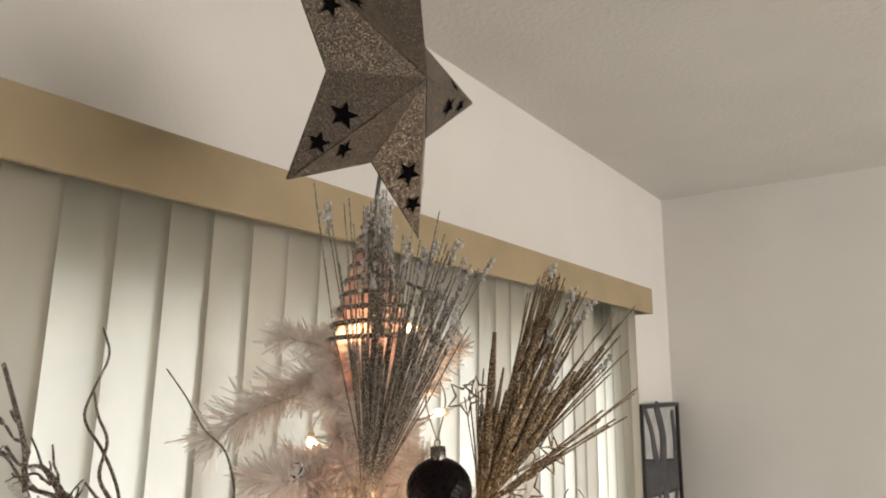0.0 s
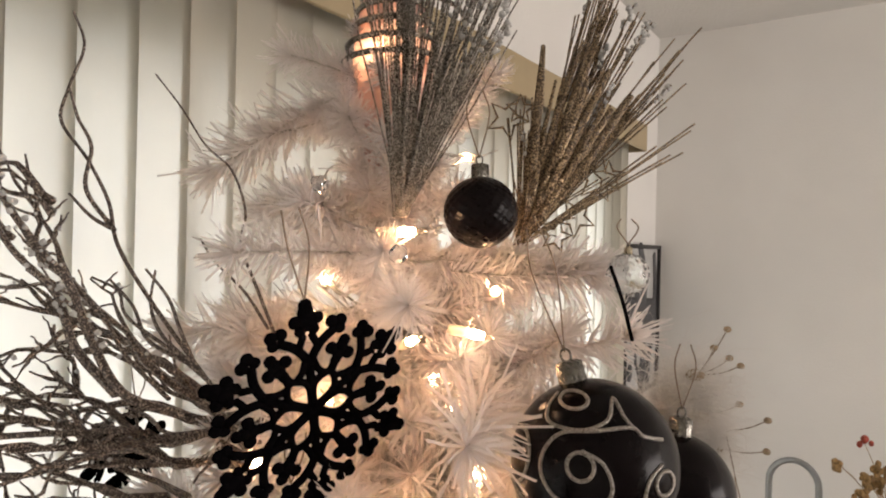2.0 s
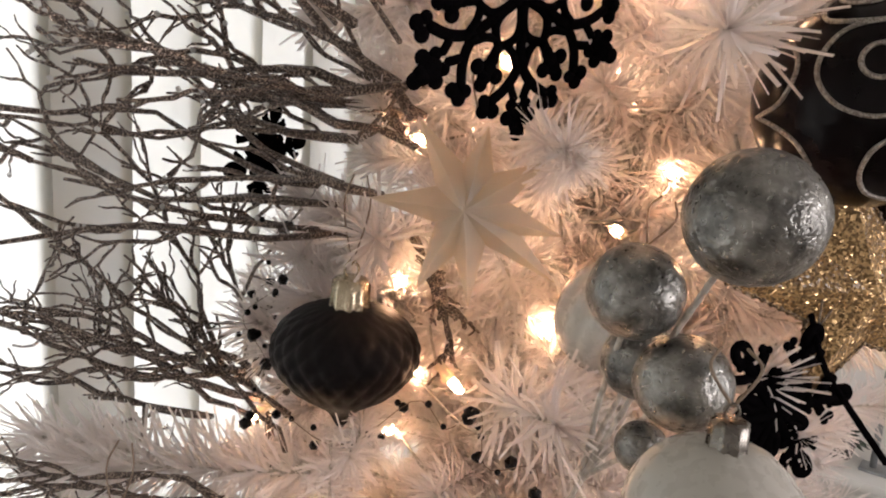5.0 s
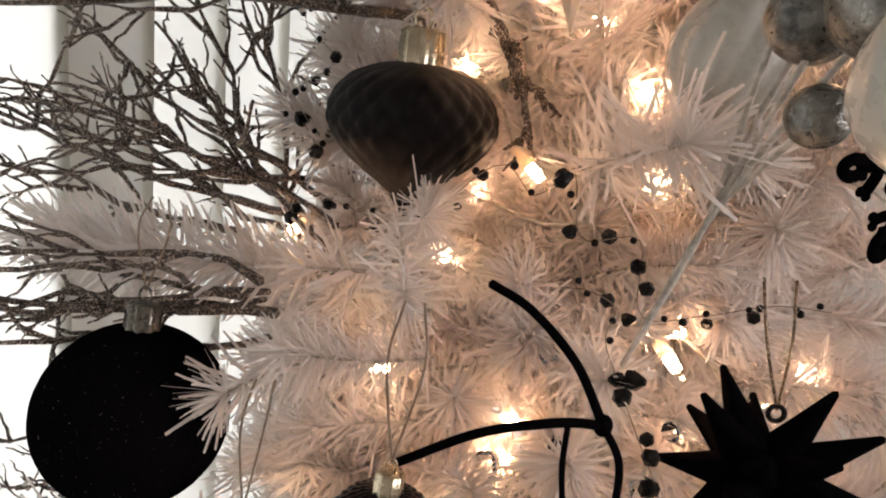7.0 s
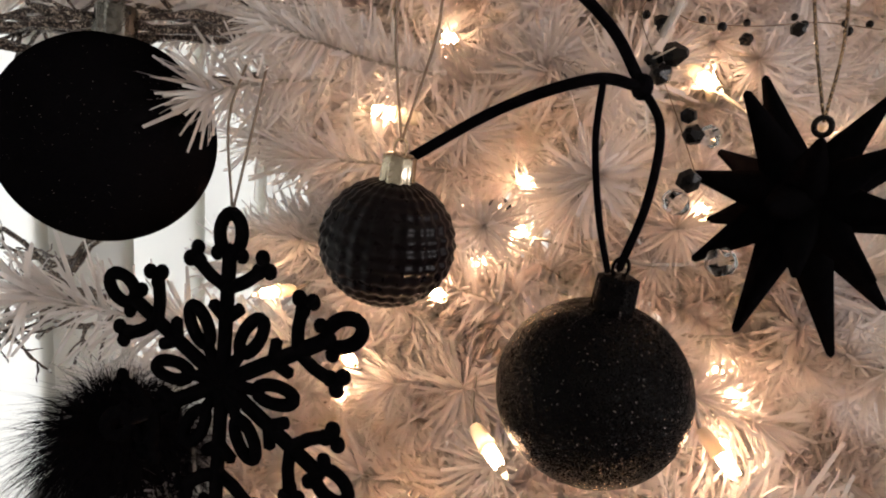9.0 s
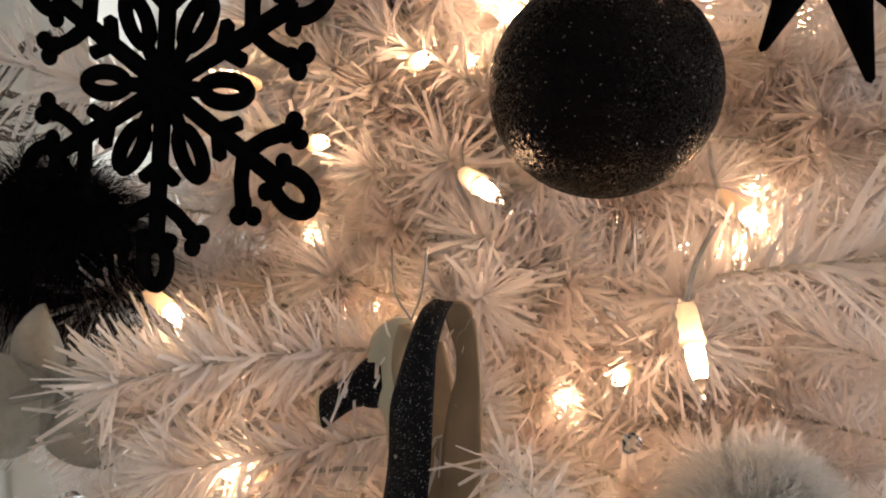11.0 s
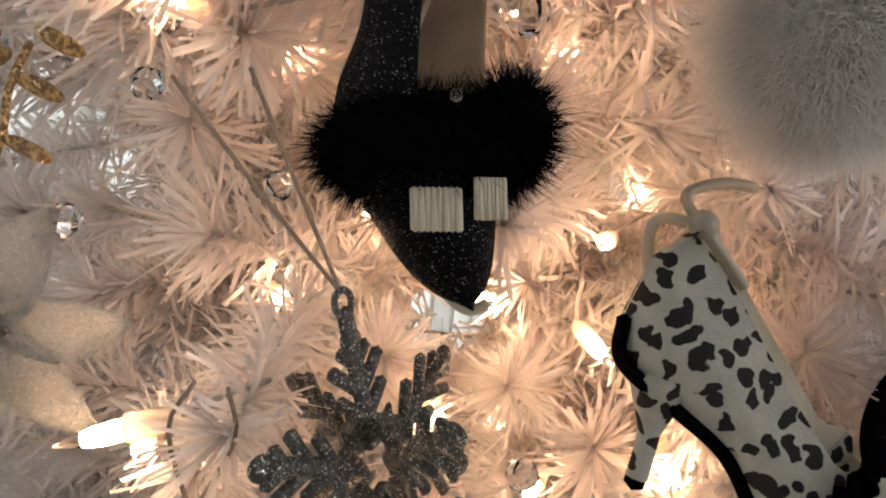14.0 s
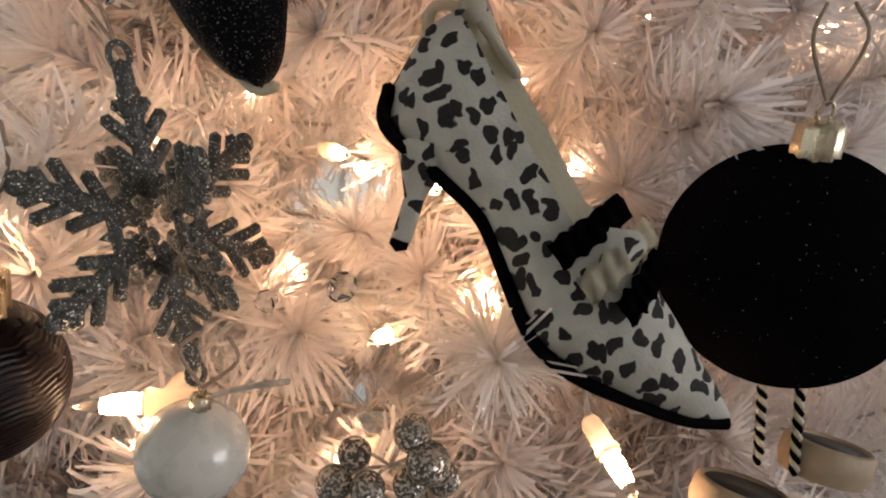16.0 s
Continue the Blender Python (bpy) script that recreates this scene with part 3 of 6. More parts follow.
for i in range(1150):
    z = 1.78 - 1.42 * (rng.random() ** 0.62)
    front = rng.random() < 0.72
    ang = rng.gauss(-math.pi / 2, 0.85) if front else rng.uniform(0, 2 * math.pi)
    if (math.sin(ang) > 0.1 and (z < 1.3 or i % 2) and i % 8) or (i >= 900 and z < 1.15 and i % 2):
        continue
    rad = Vector((math.cos(ang), math.sin(ang), 0))
    tang = Vector((-rad.y, rad.x, 0))
    deep = rng.random()
    size = rng.uniform(0.8, 1.25) * (0.75 if z > 1.6 else 1.0)
    me = rng.choice(SPRIGS)
    d = (rad + tang * rng.uniform(-1.0, 1.0) + Vector((0, 0, rng.uniform(-0.1, 0.75)))).normalized()
    if i >= 900:
        deep = 1.0
    tip_r = spread(z) * (1.0 - 0.5 * deep * deep) + rng.uniform(-0.02, 0.015)
    tip = Vector((0, 0, z)) + Vector((rad.x * 1.35, rad.y, 0)) * tip_r
    for kx, ky, kz, kr in KEEP:
        if math.hypot(tip.x + TX - kx, tip.z - kz) < kr + 0.03 and tip.y + TY < ky + kr + 0.03:
            tip.y = ky + kr + 0.03 - TY
    o = tip - d * 0.11 * size
    m = aim(o, d, size, rng.uniform(0, 6.28))
    if z > 1.56 and (i % 5 or rad.x < 0):
        continue
    if math.sin(ang) < -0.15 and 0.62 < z < 1.8 and built < 290:
        ob = new("branch", me)
        ob.parent = tree
        ob.matrix_local = m
        built += 1
    else:
        k = len(far_v)
        far_v.extend([m @ v.co for v in me.vertices])
        far_f.extend([tuple(k + q for q in p.vertices) for p in me.polygons])
more = part("branch_mass", (far_v, far_f), M_NEEDLE, tree, "", False)
more["kind"] = "stuff"
# single sprigs that stand out towards the room
for (x, y, z), size, (dx, dy, dz) in [
    ((-0.09, 0.5904, 1.654), 0.8, (-0.4, -0.8, 0.3)), ((-0.0683, 0.5866, 1.621), 0.8, (0.1, -0.9, 0.3)), ((-0.1183, 0.5758, 1.625), 0.9, (-0.5, -0.8, 0.3)), ((-0.0835, 0.5739, 1.643), 0.8, (0.0, -0.9, 0.5)), ((-0.0313, 0.5902, 1.691), 0.8, (0.3, -0.9, 0.5)), ((-0.0788, 0.5364, 1.565), 0.8, (0, -1, 0.2)), ((-0.1272, 0.5877, 1.615), 0.9, (-0.5, -0.8, 0.2)), ((-0.1712, 0.5907, 1.6), 0.9, (-0.8, -0.5, 0.0)),
    ((-0.097, 0.5948, 1.683), 0.8, (-0.2, -0.9, 0.4)), ((-0.0425, 0.6151, 1.683), 0.8, (0.3, -0.8, 0.5)), ((0.0758, 0.5805, 1.565), 1.0, (0.9, -0.4, -0.1)),
    ((0.0318, 0.5738, 1.587), 0.9, (0.5, -0.8, 0.1)), ((0.1559, 0.5548, 1.321), 1.1, (0.9, -0.3, 0.0)), ((-0.0922, 0.5747, 1.664), 0.9, (-0.3, -0.8, 0.4)), ((-0.1207, 0.5551, 1.608), 0.9, (-0.4, -0.9, 0.2)),
    ((-0.0813, 0.4673, 1.41), 0.7, (0, -1, 0.1)),
    ((-0.069, 0.4943, 1.283), 0.9, (0.1, -1, -0.2)), ((-0.2503, 0.445, 1.163), 0.8, (-0.8, -0.6, 0)),
    ((-0.1906, 0.3617, 0.7962), 0.8, (-0.1, -1, 0.1)),
    ((-0.0545, 0.486, 1.55), 0.9, (0.1, -1, 0.1)),
    ((-0.1198, 0.4971, 1.588), 0.9, (-0.5, -0.8, 0.1)),
    ((0.1105, 0.5697, 1.554), 1.1, (0.95, -0.2, -0.1)), ((-0.2354, 0.6342, 1.518), 1.2, (-0.95, -0.1, -0.1)),
    ((-0.4044, 0.5534, 1.196), 1.3, (-0.97, -0.15, 0.1)), ((-0.1629, 0.5016, 1.234), 0.9, (0.3, -0.9, -0.1)),
    ((-0.3567, 0.5122, 1.023), 1.2, (-0.97, -0.2, 0.1)), ((-0.262, 0.4143, 0.9451), 0.9, (-0.9, -0.35, 0.1)),
    ((-0.3744, 0.5271, 1.195), 1.3, (-0.97, -0.15, 0.0)),
    ((-0.2343, 0.4163, 0.8972), 0.8, (-0.9, -0.3, -0.1)), ((0.0243, 0.4344, 0.8176), 0.9, (0.2, -0.9, 0.3))]:
    d = Vector((dx, dy, dz)).normalized()
    ob = new("branch", SPRIGS[int(abs(x) * 1000) % 10])
    ob.parent = tree
    ob.matrix_local = aim(Vector((x - TX, y - TY, z)) - d * 0.12 * size, d, size, x * 50)
# branch ends that point at the room: tip, size, way
TUFTS = []
for k in range(4):
    me = bpy.data.meshes.new("branch")
    vs, fs = sprig_mesh(90 + k, 0.07, 120)
    me.from_pydata(vs, [], fs)
    me.materials.append(M_NEEDLE)
    me.materials.append(M_STEM)
    for p in me.polygons[len(fs) - 15:]:
        p.material_index = 1
    TUFTS.append((me, Vector(vs[-1])))
for k, (tip, size, way) in enumerate((
        ((-0.0165, 0.452, 1.472), 1.3, (-0.05, -1, 0.05)), ((-0.076, 0.477, 1.418), 1.0, (0.1, -1, 0.1)), ((-0.072, 0.466, 1.282), 1.3, (0.35, -0.9, 0.2)), ((-0.270, 0.470, 1.147), 0.95, (-0.75, -0.65, 0.0)),
        ((-0.187, 0.469, 1.202), 0.9, (0.25, -0.9, -0.3)), ((-0.1095, 0.363, 0.920), 0.72, (0.1, -1, 0.1)), ((-0.0485, 0.365, 0.7478), 0.85, (-0.15, -0.95, 0.3)), ((-0.147, 0.600, 1.733), 0.8, (-0.9, -0.2, 0.3)))):
    me, end = TUFTS[k % 4]
    m = aim(Vector((0, 0, 0)), Vector(way).normalized(), size, k * 1.7)
    ob = new("branch", me)
    ob.parent = tree
    ob.matrix_local = Matrix.Translation(Vector(tip) - Vector((TX, TY, 0)) - m @ end) @ m
# one bare-stemmed branch reaching out near the top
for k, (a, b) in enumerate((((-0.095, 0.625, 1.716), (-0.212, 0.60, 1.657)), ((-0.085, 0.64, 1.70), (-0.165, 0.60, 1.672)))):
    a, b = Vector(a), Vector(b)
    ob = new("branch", SPRIGS[3 + k])
    ob.parent = tree
    ob.matrix_local = aim(a - Vector((TX, TY, 0)), (b - a).normalized(), (b - a).length / (0.118 + 0.006 * k), 1.0)
# short needle tufts wound about the pole at the top
rng = random.Random(31)
for k in range(44):
    z = 1.54 + 0.20 * k / 43
    a = k * 2.4
    d = Vector((math.cos(a), math.sin(a), rng.uniform(0.1, 0.6))).normalized()
    ob = new("branch", SPRIGS[k % 10])
    ob.parent = tree
    ob.matrix_local = aim(Vector((-0.012, -0.06, z)) - d * 0.01, d, rng.uniform(0.42, 0.62), a)

# ---- lights on the tree ----
def mini_light(p, d, lit=True):
    """A string light: ivory socket, clear bulb with its lit filament."""
    d = Vector(d).normalized()
    t = thing("string_light", "warm white mini light bulb in an ivory socket, lit", "string light", Matrix.Translation(p) @ d.to_track_quat("Z", "Y").to_matrix().to_4x4() @ Matrix.Scale(0.88, 4), "string lights on the tree")
    part("socket", lathe(bmesh.new(), [(0.0034, -0.015), (0.0043, -0.012), (0.0045, -0.002), (0.0052, 0.0), (0.0048, 0.002)], 12), M_SOCKET, t)
    bulb = part("bulb", lathe(bmesh.new(), [(0.0034, 0.002), (0.0038, 0.006), (0.0033, 0.012), (0.0026, 0.015)], 8), M_BULB, t, "glowing bulb")
    part("bulb_tip", lathe(bmesh.new(), [(0.0026, 0.0152), (0.0021, 0.018), (0.0013, 0.0205), (0.0004, 0.0235)], 8), M_BULBTIP, bulb, "clear pointed tip")
    part("cord", tube(bmesh.new(), smooth_path([(0, 0, -0.015), (0.004, 0.006, -0.03), (0.012, 0.012, -0.045)], 3), 0.0011, 5), M_STEM, t)
    return t


for p, d in (
        ((-0.0597, 0.519, 1.595), (1, -0.1, 0.05)), ((-0.0094, 0.5435, 1.526), (1, 0, -0.2)), ((0.0375, 0.5272, 1.396), (0.6, -0.2, -0.8)),
        ((0.1262, 0.537, 1.328), (0.7, -0.2, -0.5)), ((-0.0759, 0.5539, 1.305), (0.4, -0.5, 0.4)), ((-0.1318, 0.5644, 1.265), (0.6, -0.2, -0.6)),
        ((-0.2738, 0.6037, 1.213), (-0.5, -0.3, -0.4)), ((-0.1981, 0.536, 1.143), (-0.9, -0.2, 0.1)), ((-0.0516, 0.5181, 1.172), (0.2, -0.8, -0.3)),
        ((-0.0496, 0.6125, 1.318), (0.5, -0.3, 0.3)), ((-0.1267, 0.5557, 1.112), (0.1, -0.9, 0.1)), ((-0.1388, 0.4603, 1.001), (0.4, -0.8, -0.2)),
        ((-0.1703, 0.5275, 1.051), (0.3, -0.9, 0.1)), ((-0.0269, 0.484, 0.9968), (0.4, -0.7, -0.4)), ((-0.2132, 0.4301, 0.89), (-0.95, -0.2, 0.1)),
        ((-0.0613, 0.4270, 0.9560), (0.1, -0.55, -0.75)), ((-0.2709, 0.4833, 0.9336), (0.7, -0.4, -0.3)), 
        ((-0.2204, 0.3923, 0.7726), (-0.95, -0.25, -0.2)), ((-0.0447, 0.433, 0.746), (0.1, -0.8, -0.4)), ((-0.1485, 0.3658, 0.7221), (-0.97, -0.2, -0.05)),
        ((-0.0024, 0.3815, 0.7083), (0.3, -0.8, -0.3)), ((-0.1573, 0.4018, 0.6988), (-0.2, -0.8, -0.3)),         ((-0.0371, 0.6441, 1.742), (0.4, -0.7, 0.4)), ((-0.0697, 0.4621, 0.7774), (0.1, -0.9, 0)), ((-0.2288, 0.42, 0.7471), (0.2, -0.7, 0.3)),
        ((0.1426, 0.5813, 1.322), (0.3, -0.6, -0.3)), ((-0.225, 0.5998, 1.144), (0.3, -0.9, 0)), ((0.0435, 0.545, 1.387), (0.2, -0.7, -0.4)),
        ((0.003, 0.5523, 0.9998), (0, -0.9, 0.2)), ((-0.1026, 0.5235, 0.7679), (0, -0.9, 0.2)), ((-0.1671, 0.5505, 0.7969), (0.2, -0.9, 0.2)),
        ((-0.202, 0.5634, 0.9134), (0, -0.9, 0.2)), ((-0.0959, 0.6385, 1.435), (0, -0.9, 0.2)), ((0.0064, 0.6004, 1.41), (0, -0.9, -0.2)),
        ((-0.1053, 0.6144, 1.113), (0, -0.9, -0.2)), ((-0.0162, 0.5982, 1.102), (0, -0.9, -0.2)), ((-0.1246, 0.6499, 1.26), (0, -0.9, 0.2)),
        ((0.1225, 0.5351, 0.8624), (0, -0.9, 0.2)),
        # bulbs added deep behind the needles, to brighten them from within
        ((-0.115, 0.5, 0.779), (0.4, -0.8, 0.1)), ((-0.08, 0.47, 0.703), (-0.4, -0.8, 0.1)), ((-0.129, 0.49, 0.724), (0.4, -0.8, 0.1)), ((-0.057, 0.5, 0.809), (-0.4, -0.8, 0.1)), ((-0.004, 0.5, 0.783), (0.4, -0.8, 0.1)), ((-0.192, 0.5, 0.876), (-0.4, -0.8, 0.1)), ((-0.17, 0.52, 0.921), (0.4, -0.8, 0.1)),
        ((-0.062, 0.5, 0.914), (-0.4, -0.8, 0.1)), ((-0.217, 0.53, 1.009), (0.4, -0.8, 0.1)), ((-0.263, 0.55, 1.037), (-0.4, -0.8, 0.1)), ((-0.144, 0.56, 1.086), (0.4, -0.8, 0.1)), ((-0.087, 0.44, 0.659), (-0.4, -0.8, 0.1)), ((-0.197, 0.48, 0.78), (0.4, -0.8, 0.1)),
        ((-0.11, 0.575, 1.47), (0.3, -0.8, 0.2)), ((-0.16, 0.585, 1.42), (-0.3, -0.8, 0.1)), ((-0.13, 0.565, 1.365), (0.2, -0.8, -0.3)), ((-0.03, 0.57, 1.37), (-0.4, -0.8, 0.2)),
        ((-0.05, 0.565, 1.515), (0.4, -0.7, 0.3)), ((-0.12, 0.595, 1.53), (-0.4, -0.7, 0.2)), ((-0.17, 0.60, 1.32), (-0.3, -0.8, 0.1)), ((0.0142, 0.5734, 1.553), (0, -0.9, 0.2))):
    mini_light(p, d)
rng = random.Random(77)
cord = thing("light_string", "thin white twisted light cord running through the branches", "light string", Matrix.Translation((TX, TY, 0)))
last = None
# hidden inner bulbs along this cord, added as fill for the branches
for k in range(46):
    z = 1.70 - 1.05 * (k / 45) ** 0.9
    a = -math.pi / 2 + 1.25 * math.sin(k * 2.4)
    q = spread(z) * rng.uniform(0.45, 0.72)
    p = Vector((1.3 * q * math.cos(a), q * math.sin(a), z))
    mini_light(p + cord.location, (rng.uniform(-0.6, 0.6), -0.8, rng.uniform(-0.5, 0.5)))
    if last is not None:
        part("cord", tube(bmesh.new(), smooth_path([last, last.lerp(p, 0.5) + Vector((0, -0.05, -0.02)), p], 5), 0.0012, 5), M_STEM, cord)
    last = p
# more unseen bulbs low in the core, added to lift its dark gaps
for k in range(34):
    z = 0.50 + 0.58 * k / 33
    a = -math.pi / 2 + 1.1 * math.sin(k * 2.4 + 1)
    q = spread(z) * rng.uniform(0.2, 0.6)
    mini_light(Vector((1.3 * q * math.cos(a), q * math.sin(a), z)) + cord.location, (rng.uniform(-0.6, 0.6), -0.8, rng.uniform(-0.5, 0.5)))


# ---- baubles ----
def globe(r, relief=None, seg=48, rings=32):
    """A ball whose radius relief(azimuth, polar) scales."""
    bm = bmesh.new()
    prof = [(max(r * math.sin(math.pi * i / rings), 0.0004), -r * math.cos(math.pi * i / rings)) for i in range(rings + 1)]
    if relief is None:
        return lathe(bm, prof, seg)
    rows = []
    for i, (q, z) in enumerate(prof):
        ph = math.pi * i / rings
        rows.append([bm.verts.new(Vector((q * math.cos(a), q * math.sin(a), z)) * relief(a, ph)) for a in (2 * math.pi * j / seg for j in range(seg))])
    for a, b in zip(rows, rows[1:]):
        for j in range(seg):
            bm.faces.new((a[j], a[(j + 1) % seg], b[(j + 1) % seg], b[j]))
    return bm


def fittings(t, z, size, cap, string=0.07, thread=M_THREAD, lean=0.0):
    """Cap with a scalloped skirt, wire loop and a thread up to the branch."""
    cap_ob = part("cap", lathe(bmesh.new(), [(size * 1.04, z - size * 0.5), (size * 1.01, z - size * 0.1), (size * 0.95, z + size * 1.35), (size * 0.72, z + size * 1.5), (size * 0.25, z + size * 1.53)], 28,
                      lambda a, i: 1 + (0.11 * math.cos(9 * a) if i < 3 else 0)), cap, t, "crimped metal cap")
    part("loop", tube(bmesh.new(), ellipse(0, z + size * 1.9, size * 0.38, size * 0.5, 0, 14), size * 0.09, 6, None, True), cap, cap_ob)
    if string:
        for sx in (-1, 1):
            part("thread", tube(bmesh.new(), smooth_path([(0, 0, z + size * 2.2), (sx * 0.008 + lean * 0.3, 0.002, z + size * 2.2 + string * 0.6), (sx * 0.004 + lean, 0.006, z + size * 1.8 + string)], 4), 0.0006, 5), thread, t)


def bauble(name, m, r, material, label, cap=M_CAP, relief=None, squash=1.0, capsize=None, string=0.07, lean=0.0, fine=(72, 48)):
    t = thing(name, label, "bauble", m, "baubles on the tree")
    g = globe(r, relief, *(fine if relief else (48, 32)))
    bmesh.ops.scale(g, vec=(1, 1, squash), verts=g.verts)
    part("globe", g, material, t)
    fittings(t, r * squash, capsize or r * 0.2, cap, string, M_THREAD, lean)
    return t


def tipped(p, rx=0.0, ry=0.0, rz=0.0):
    return pose(*p, rx, ry, rz)


bauble("small_bauble", tipped((-0.0007, 0.5448, 1.611), 4, -3, 0), 0.0262, M_BLACKRIB, "small glossy black bauble with hammered surface near the tree top", M_CAPDARK,
       lambda a, p: 1 + 0.016 * math.sin(18 * a + 5 * p) * math.sin(p) * math.sin(22 * p), 0.97, 0.006, 0.05, 0.0, (108, 90))
bauble("black_bauble", tipped((0.1457, 0.5522, 1.411), 0, 5, 0), 0.043, M_BLACKGLOSS, "glossy black bauble half hidden behind a patterned one", M_CAPDARK, None, 1.0, 0.008, 0.05)
bauble("black_bauble", tipped((-0.3253, 0.4882, 1.122), 0, 5, 0), 0.0475, M_BLACKSAND, "large matt black sanded bauble hanging beside glittered twigs", M_CAPDARK, None, 1.0, 0.0085, 0.05)
bauble("ribbed_bauble", tipped((-0.188, 0.4492, 1.093), 6, 4, 8), 0.0272, M_BLACKRIB, "small black bauble with wavy ribs and a black ribbon behind", M_CAP,
       lambda a, p: 1 + 0.030 * math.sin(13 * a + 15 * p) * math.sin(13 * a - 15 * p) * math.sin(p), 0.97, 0.0066, 0.075, 0.0, (144, 110))
bauble("glitter_bauble", tipped((-0.0992, 0.4453, 1.039), 4, 4, 0), 0.0398, M_BLACKSPARK, "black sugar-glitter bauble hung from a black ribbon loop", M_BLACKSPARK,
       lambda a, p: 1 + 0.006 * math.sin(31 * a) * math.sin(23 * p), 0.96, 0.0082, 0)
bauble("black_bauble", tipped((0.0473, 0.3936, 0.7769), 12, -9, 0), 0.0402, M_BLACKSAND, "large matt black sanded bauble with a gold cap", M_CAP, None, 1.0, 0.0066, 0.03)
bauble("ribbed_bauble", tipped((-0.2034, 0.3738, 0.7195), 6, 8, 0), 0.0258, M_BLACKRIB, "small black bauble with fine wavy ribs and a gold cap", M_CAP,
       lambda a, p: 1 + 0.0075 * math.sin(84 * p + 1.3 * math.sin(13 * a)) * math.sin(p), 1.0, 0.0085, 0.04, 0.0, (110, 260))
bauble("pearl_bauble", tipped((-0.1332, 0.3574, 0.7125), 0, 6, 0), 0.0158, M_PEARL, "small white pearl bauble under a grey snowflake", M_CAP, None, 0.95, 0.0028, 0.015)
bauble("white_bauble", tipped((-0.0314, 0.358, 1.297), 5, 0, 0), 0.0300, M_PEARL, "large pale pearl-white bauble in front of silver balls", M_CAPDARK,
       lambda a, p: 1 + 0.018 * abs(math.sin(7 * a + 2.5 * math.sin(3 * p))) * math.sin(p) + 0.012 * math.sin(5 * p + 3 * a), 0.96, 0.006, 0.02)
bauble("ribbed_white_bauble", tipped((-0.0405, 0.517, 1.326), 5, 20, 0), 0.0300, M_PEARL, "white ribbed shell-like bauble behind silver balls", M_CAP,
       lambda a, p: 1 + 0.09 * (abs(math.sin(6 * a + 0.7)) - 0.6) * math.sin(p), 1.1, 0.006, 0.03)
bauble("clear_bauble", tipped((0.1108, 0.5592, 1.569), 0, 0, 0), 0.0155, M_CRYSTAL, "small clear cracked-glass bauble on a branch end", M_CAP,
       lambda a, p: 1 + 0.03 * math.sin(13 * a + 5 * p) * math.sin(9 * p), 1.0, 0.003, 0.02)

# pointed onion-shaped bauble in black velvet
t = thing("onion_bauble", "black velvet onion-shaped bauble with a pointed drop and gold cap", "bauble", tipped((-0.1985, 0.547, 1.278), 6, 3, 0), "baubles on the tree")
prof = [(0.0006, -0.050), (0.004, -0.046), (0.009, -0.037), (0.018, -0.029), (0.034, -0.017), (0.0445, -0.004), (0.0475, 0.006), (0.0455, 0.016), (0.037, 0.027), (0.023, 0.034), (0.010, 0.037), (0.004, 0.0375)]
prof = [(max(p.x, 0.0004), p.z) for p in smooth_path([(r, 0, z) for r, z in prof], 6)]
bm = lathe(bmesh.new(), prof, 180, lambda a, i: 1 + 0.045 * (math.sqrt(abs(math.sin(11 * a + i * 0.32) * math.sin(11 * a - i * 0.32))) - 0.6))
part("body", bm, M_QUILT, t)
fittings(t, 0.0375, 0.0118, M_CAP, 0.06)

# swirl-patterned bauble
LEAN = radians(-14)
t = thing("swirl_bauble", "large glossy black bauble painted with white glitter swirls", "bauble", pose(0.0698, 0.4949, 1.4512, -4.32, -2.13, -15.5) @ Matrix.Rotation(LEAN, 4, "Y"), "baubles on the tree")
R = 0.0525
part("globe", globe(R, None, 64, 40), M_BLACKGLOSS, t)
fittings(t, R, 0.0086, M_CAPDARK, 0.09)


def on_ball(x, z, flip=1):
    """The front (or, flipped, the back) of the ball over the disc point (x, z), given in radii."""
    x, z = x * math.cos(LEAN) - z * math.sin(LEAN), x * math.sin(LEAN) + z * math.cos(LEAN)
    h = math.hypot(x, z)
    if h > 0.97:
        x, z, h = x * 0.97 / h, z * 0.97 / h, 0.97
    return Vector((x, -flip * math.sqrt(1 - h * h), z)) * (R + 0.0003)


LINES = [((-0.12, 0.33), (0.10, 0.21), (0.19, -0.03), (0.09, -0.21), (-0.16, -0.28), (-0.43, -0.17), (-0.57, 0.07), (-0.52, 0.31), (-0.33, 0.49), (0.02, 0.53), (0.40, 0.56), (0.53, 0.47), (0.74, 0.41)),
         ((0.72, 0.17), (0.59, 0.05), (0.53, -0.14), (0.55, -0.31), (0.71, -0.43), (0.88, -0.34)),
         ((0.47, -0.60), (0.53, -0.69), (0.47, -0.83), (0.22, -0.92), (-0.05, -0.88), (-0.16, -0.72), (-0.10, -0.52), (0.12, -0.40), (0.36, -0.35), (0.57, -0.31))]
MORE = [((-0.40, 0.86), (-0.50, 0.72), (-0.47, 0.57), (-0.12, 0.53), (0.16, 0.64), (0.22, 0.84), (0.33, 0.67), (0.43, 0.55)),
        ((-0.84, 0.45), (-0.74, 0.41), (-0.71, 0.17), (-0.81, -0.10), (-0.95, -0.19)),
        ((-0.93, -0.21), (-0.67, -0.45), (-0.52, -0.66))]
RINGS = ((-0.14, 0.17, 0.145, 0.145), (0.75, -0.03, 0.10, 0.13), (0.355, -0.70, 0.15, 0.11), (-0.21, 0.81, 0.16, 0.085))
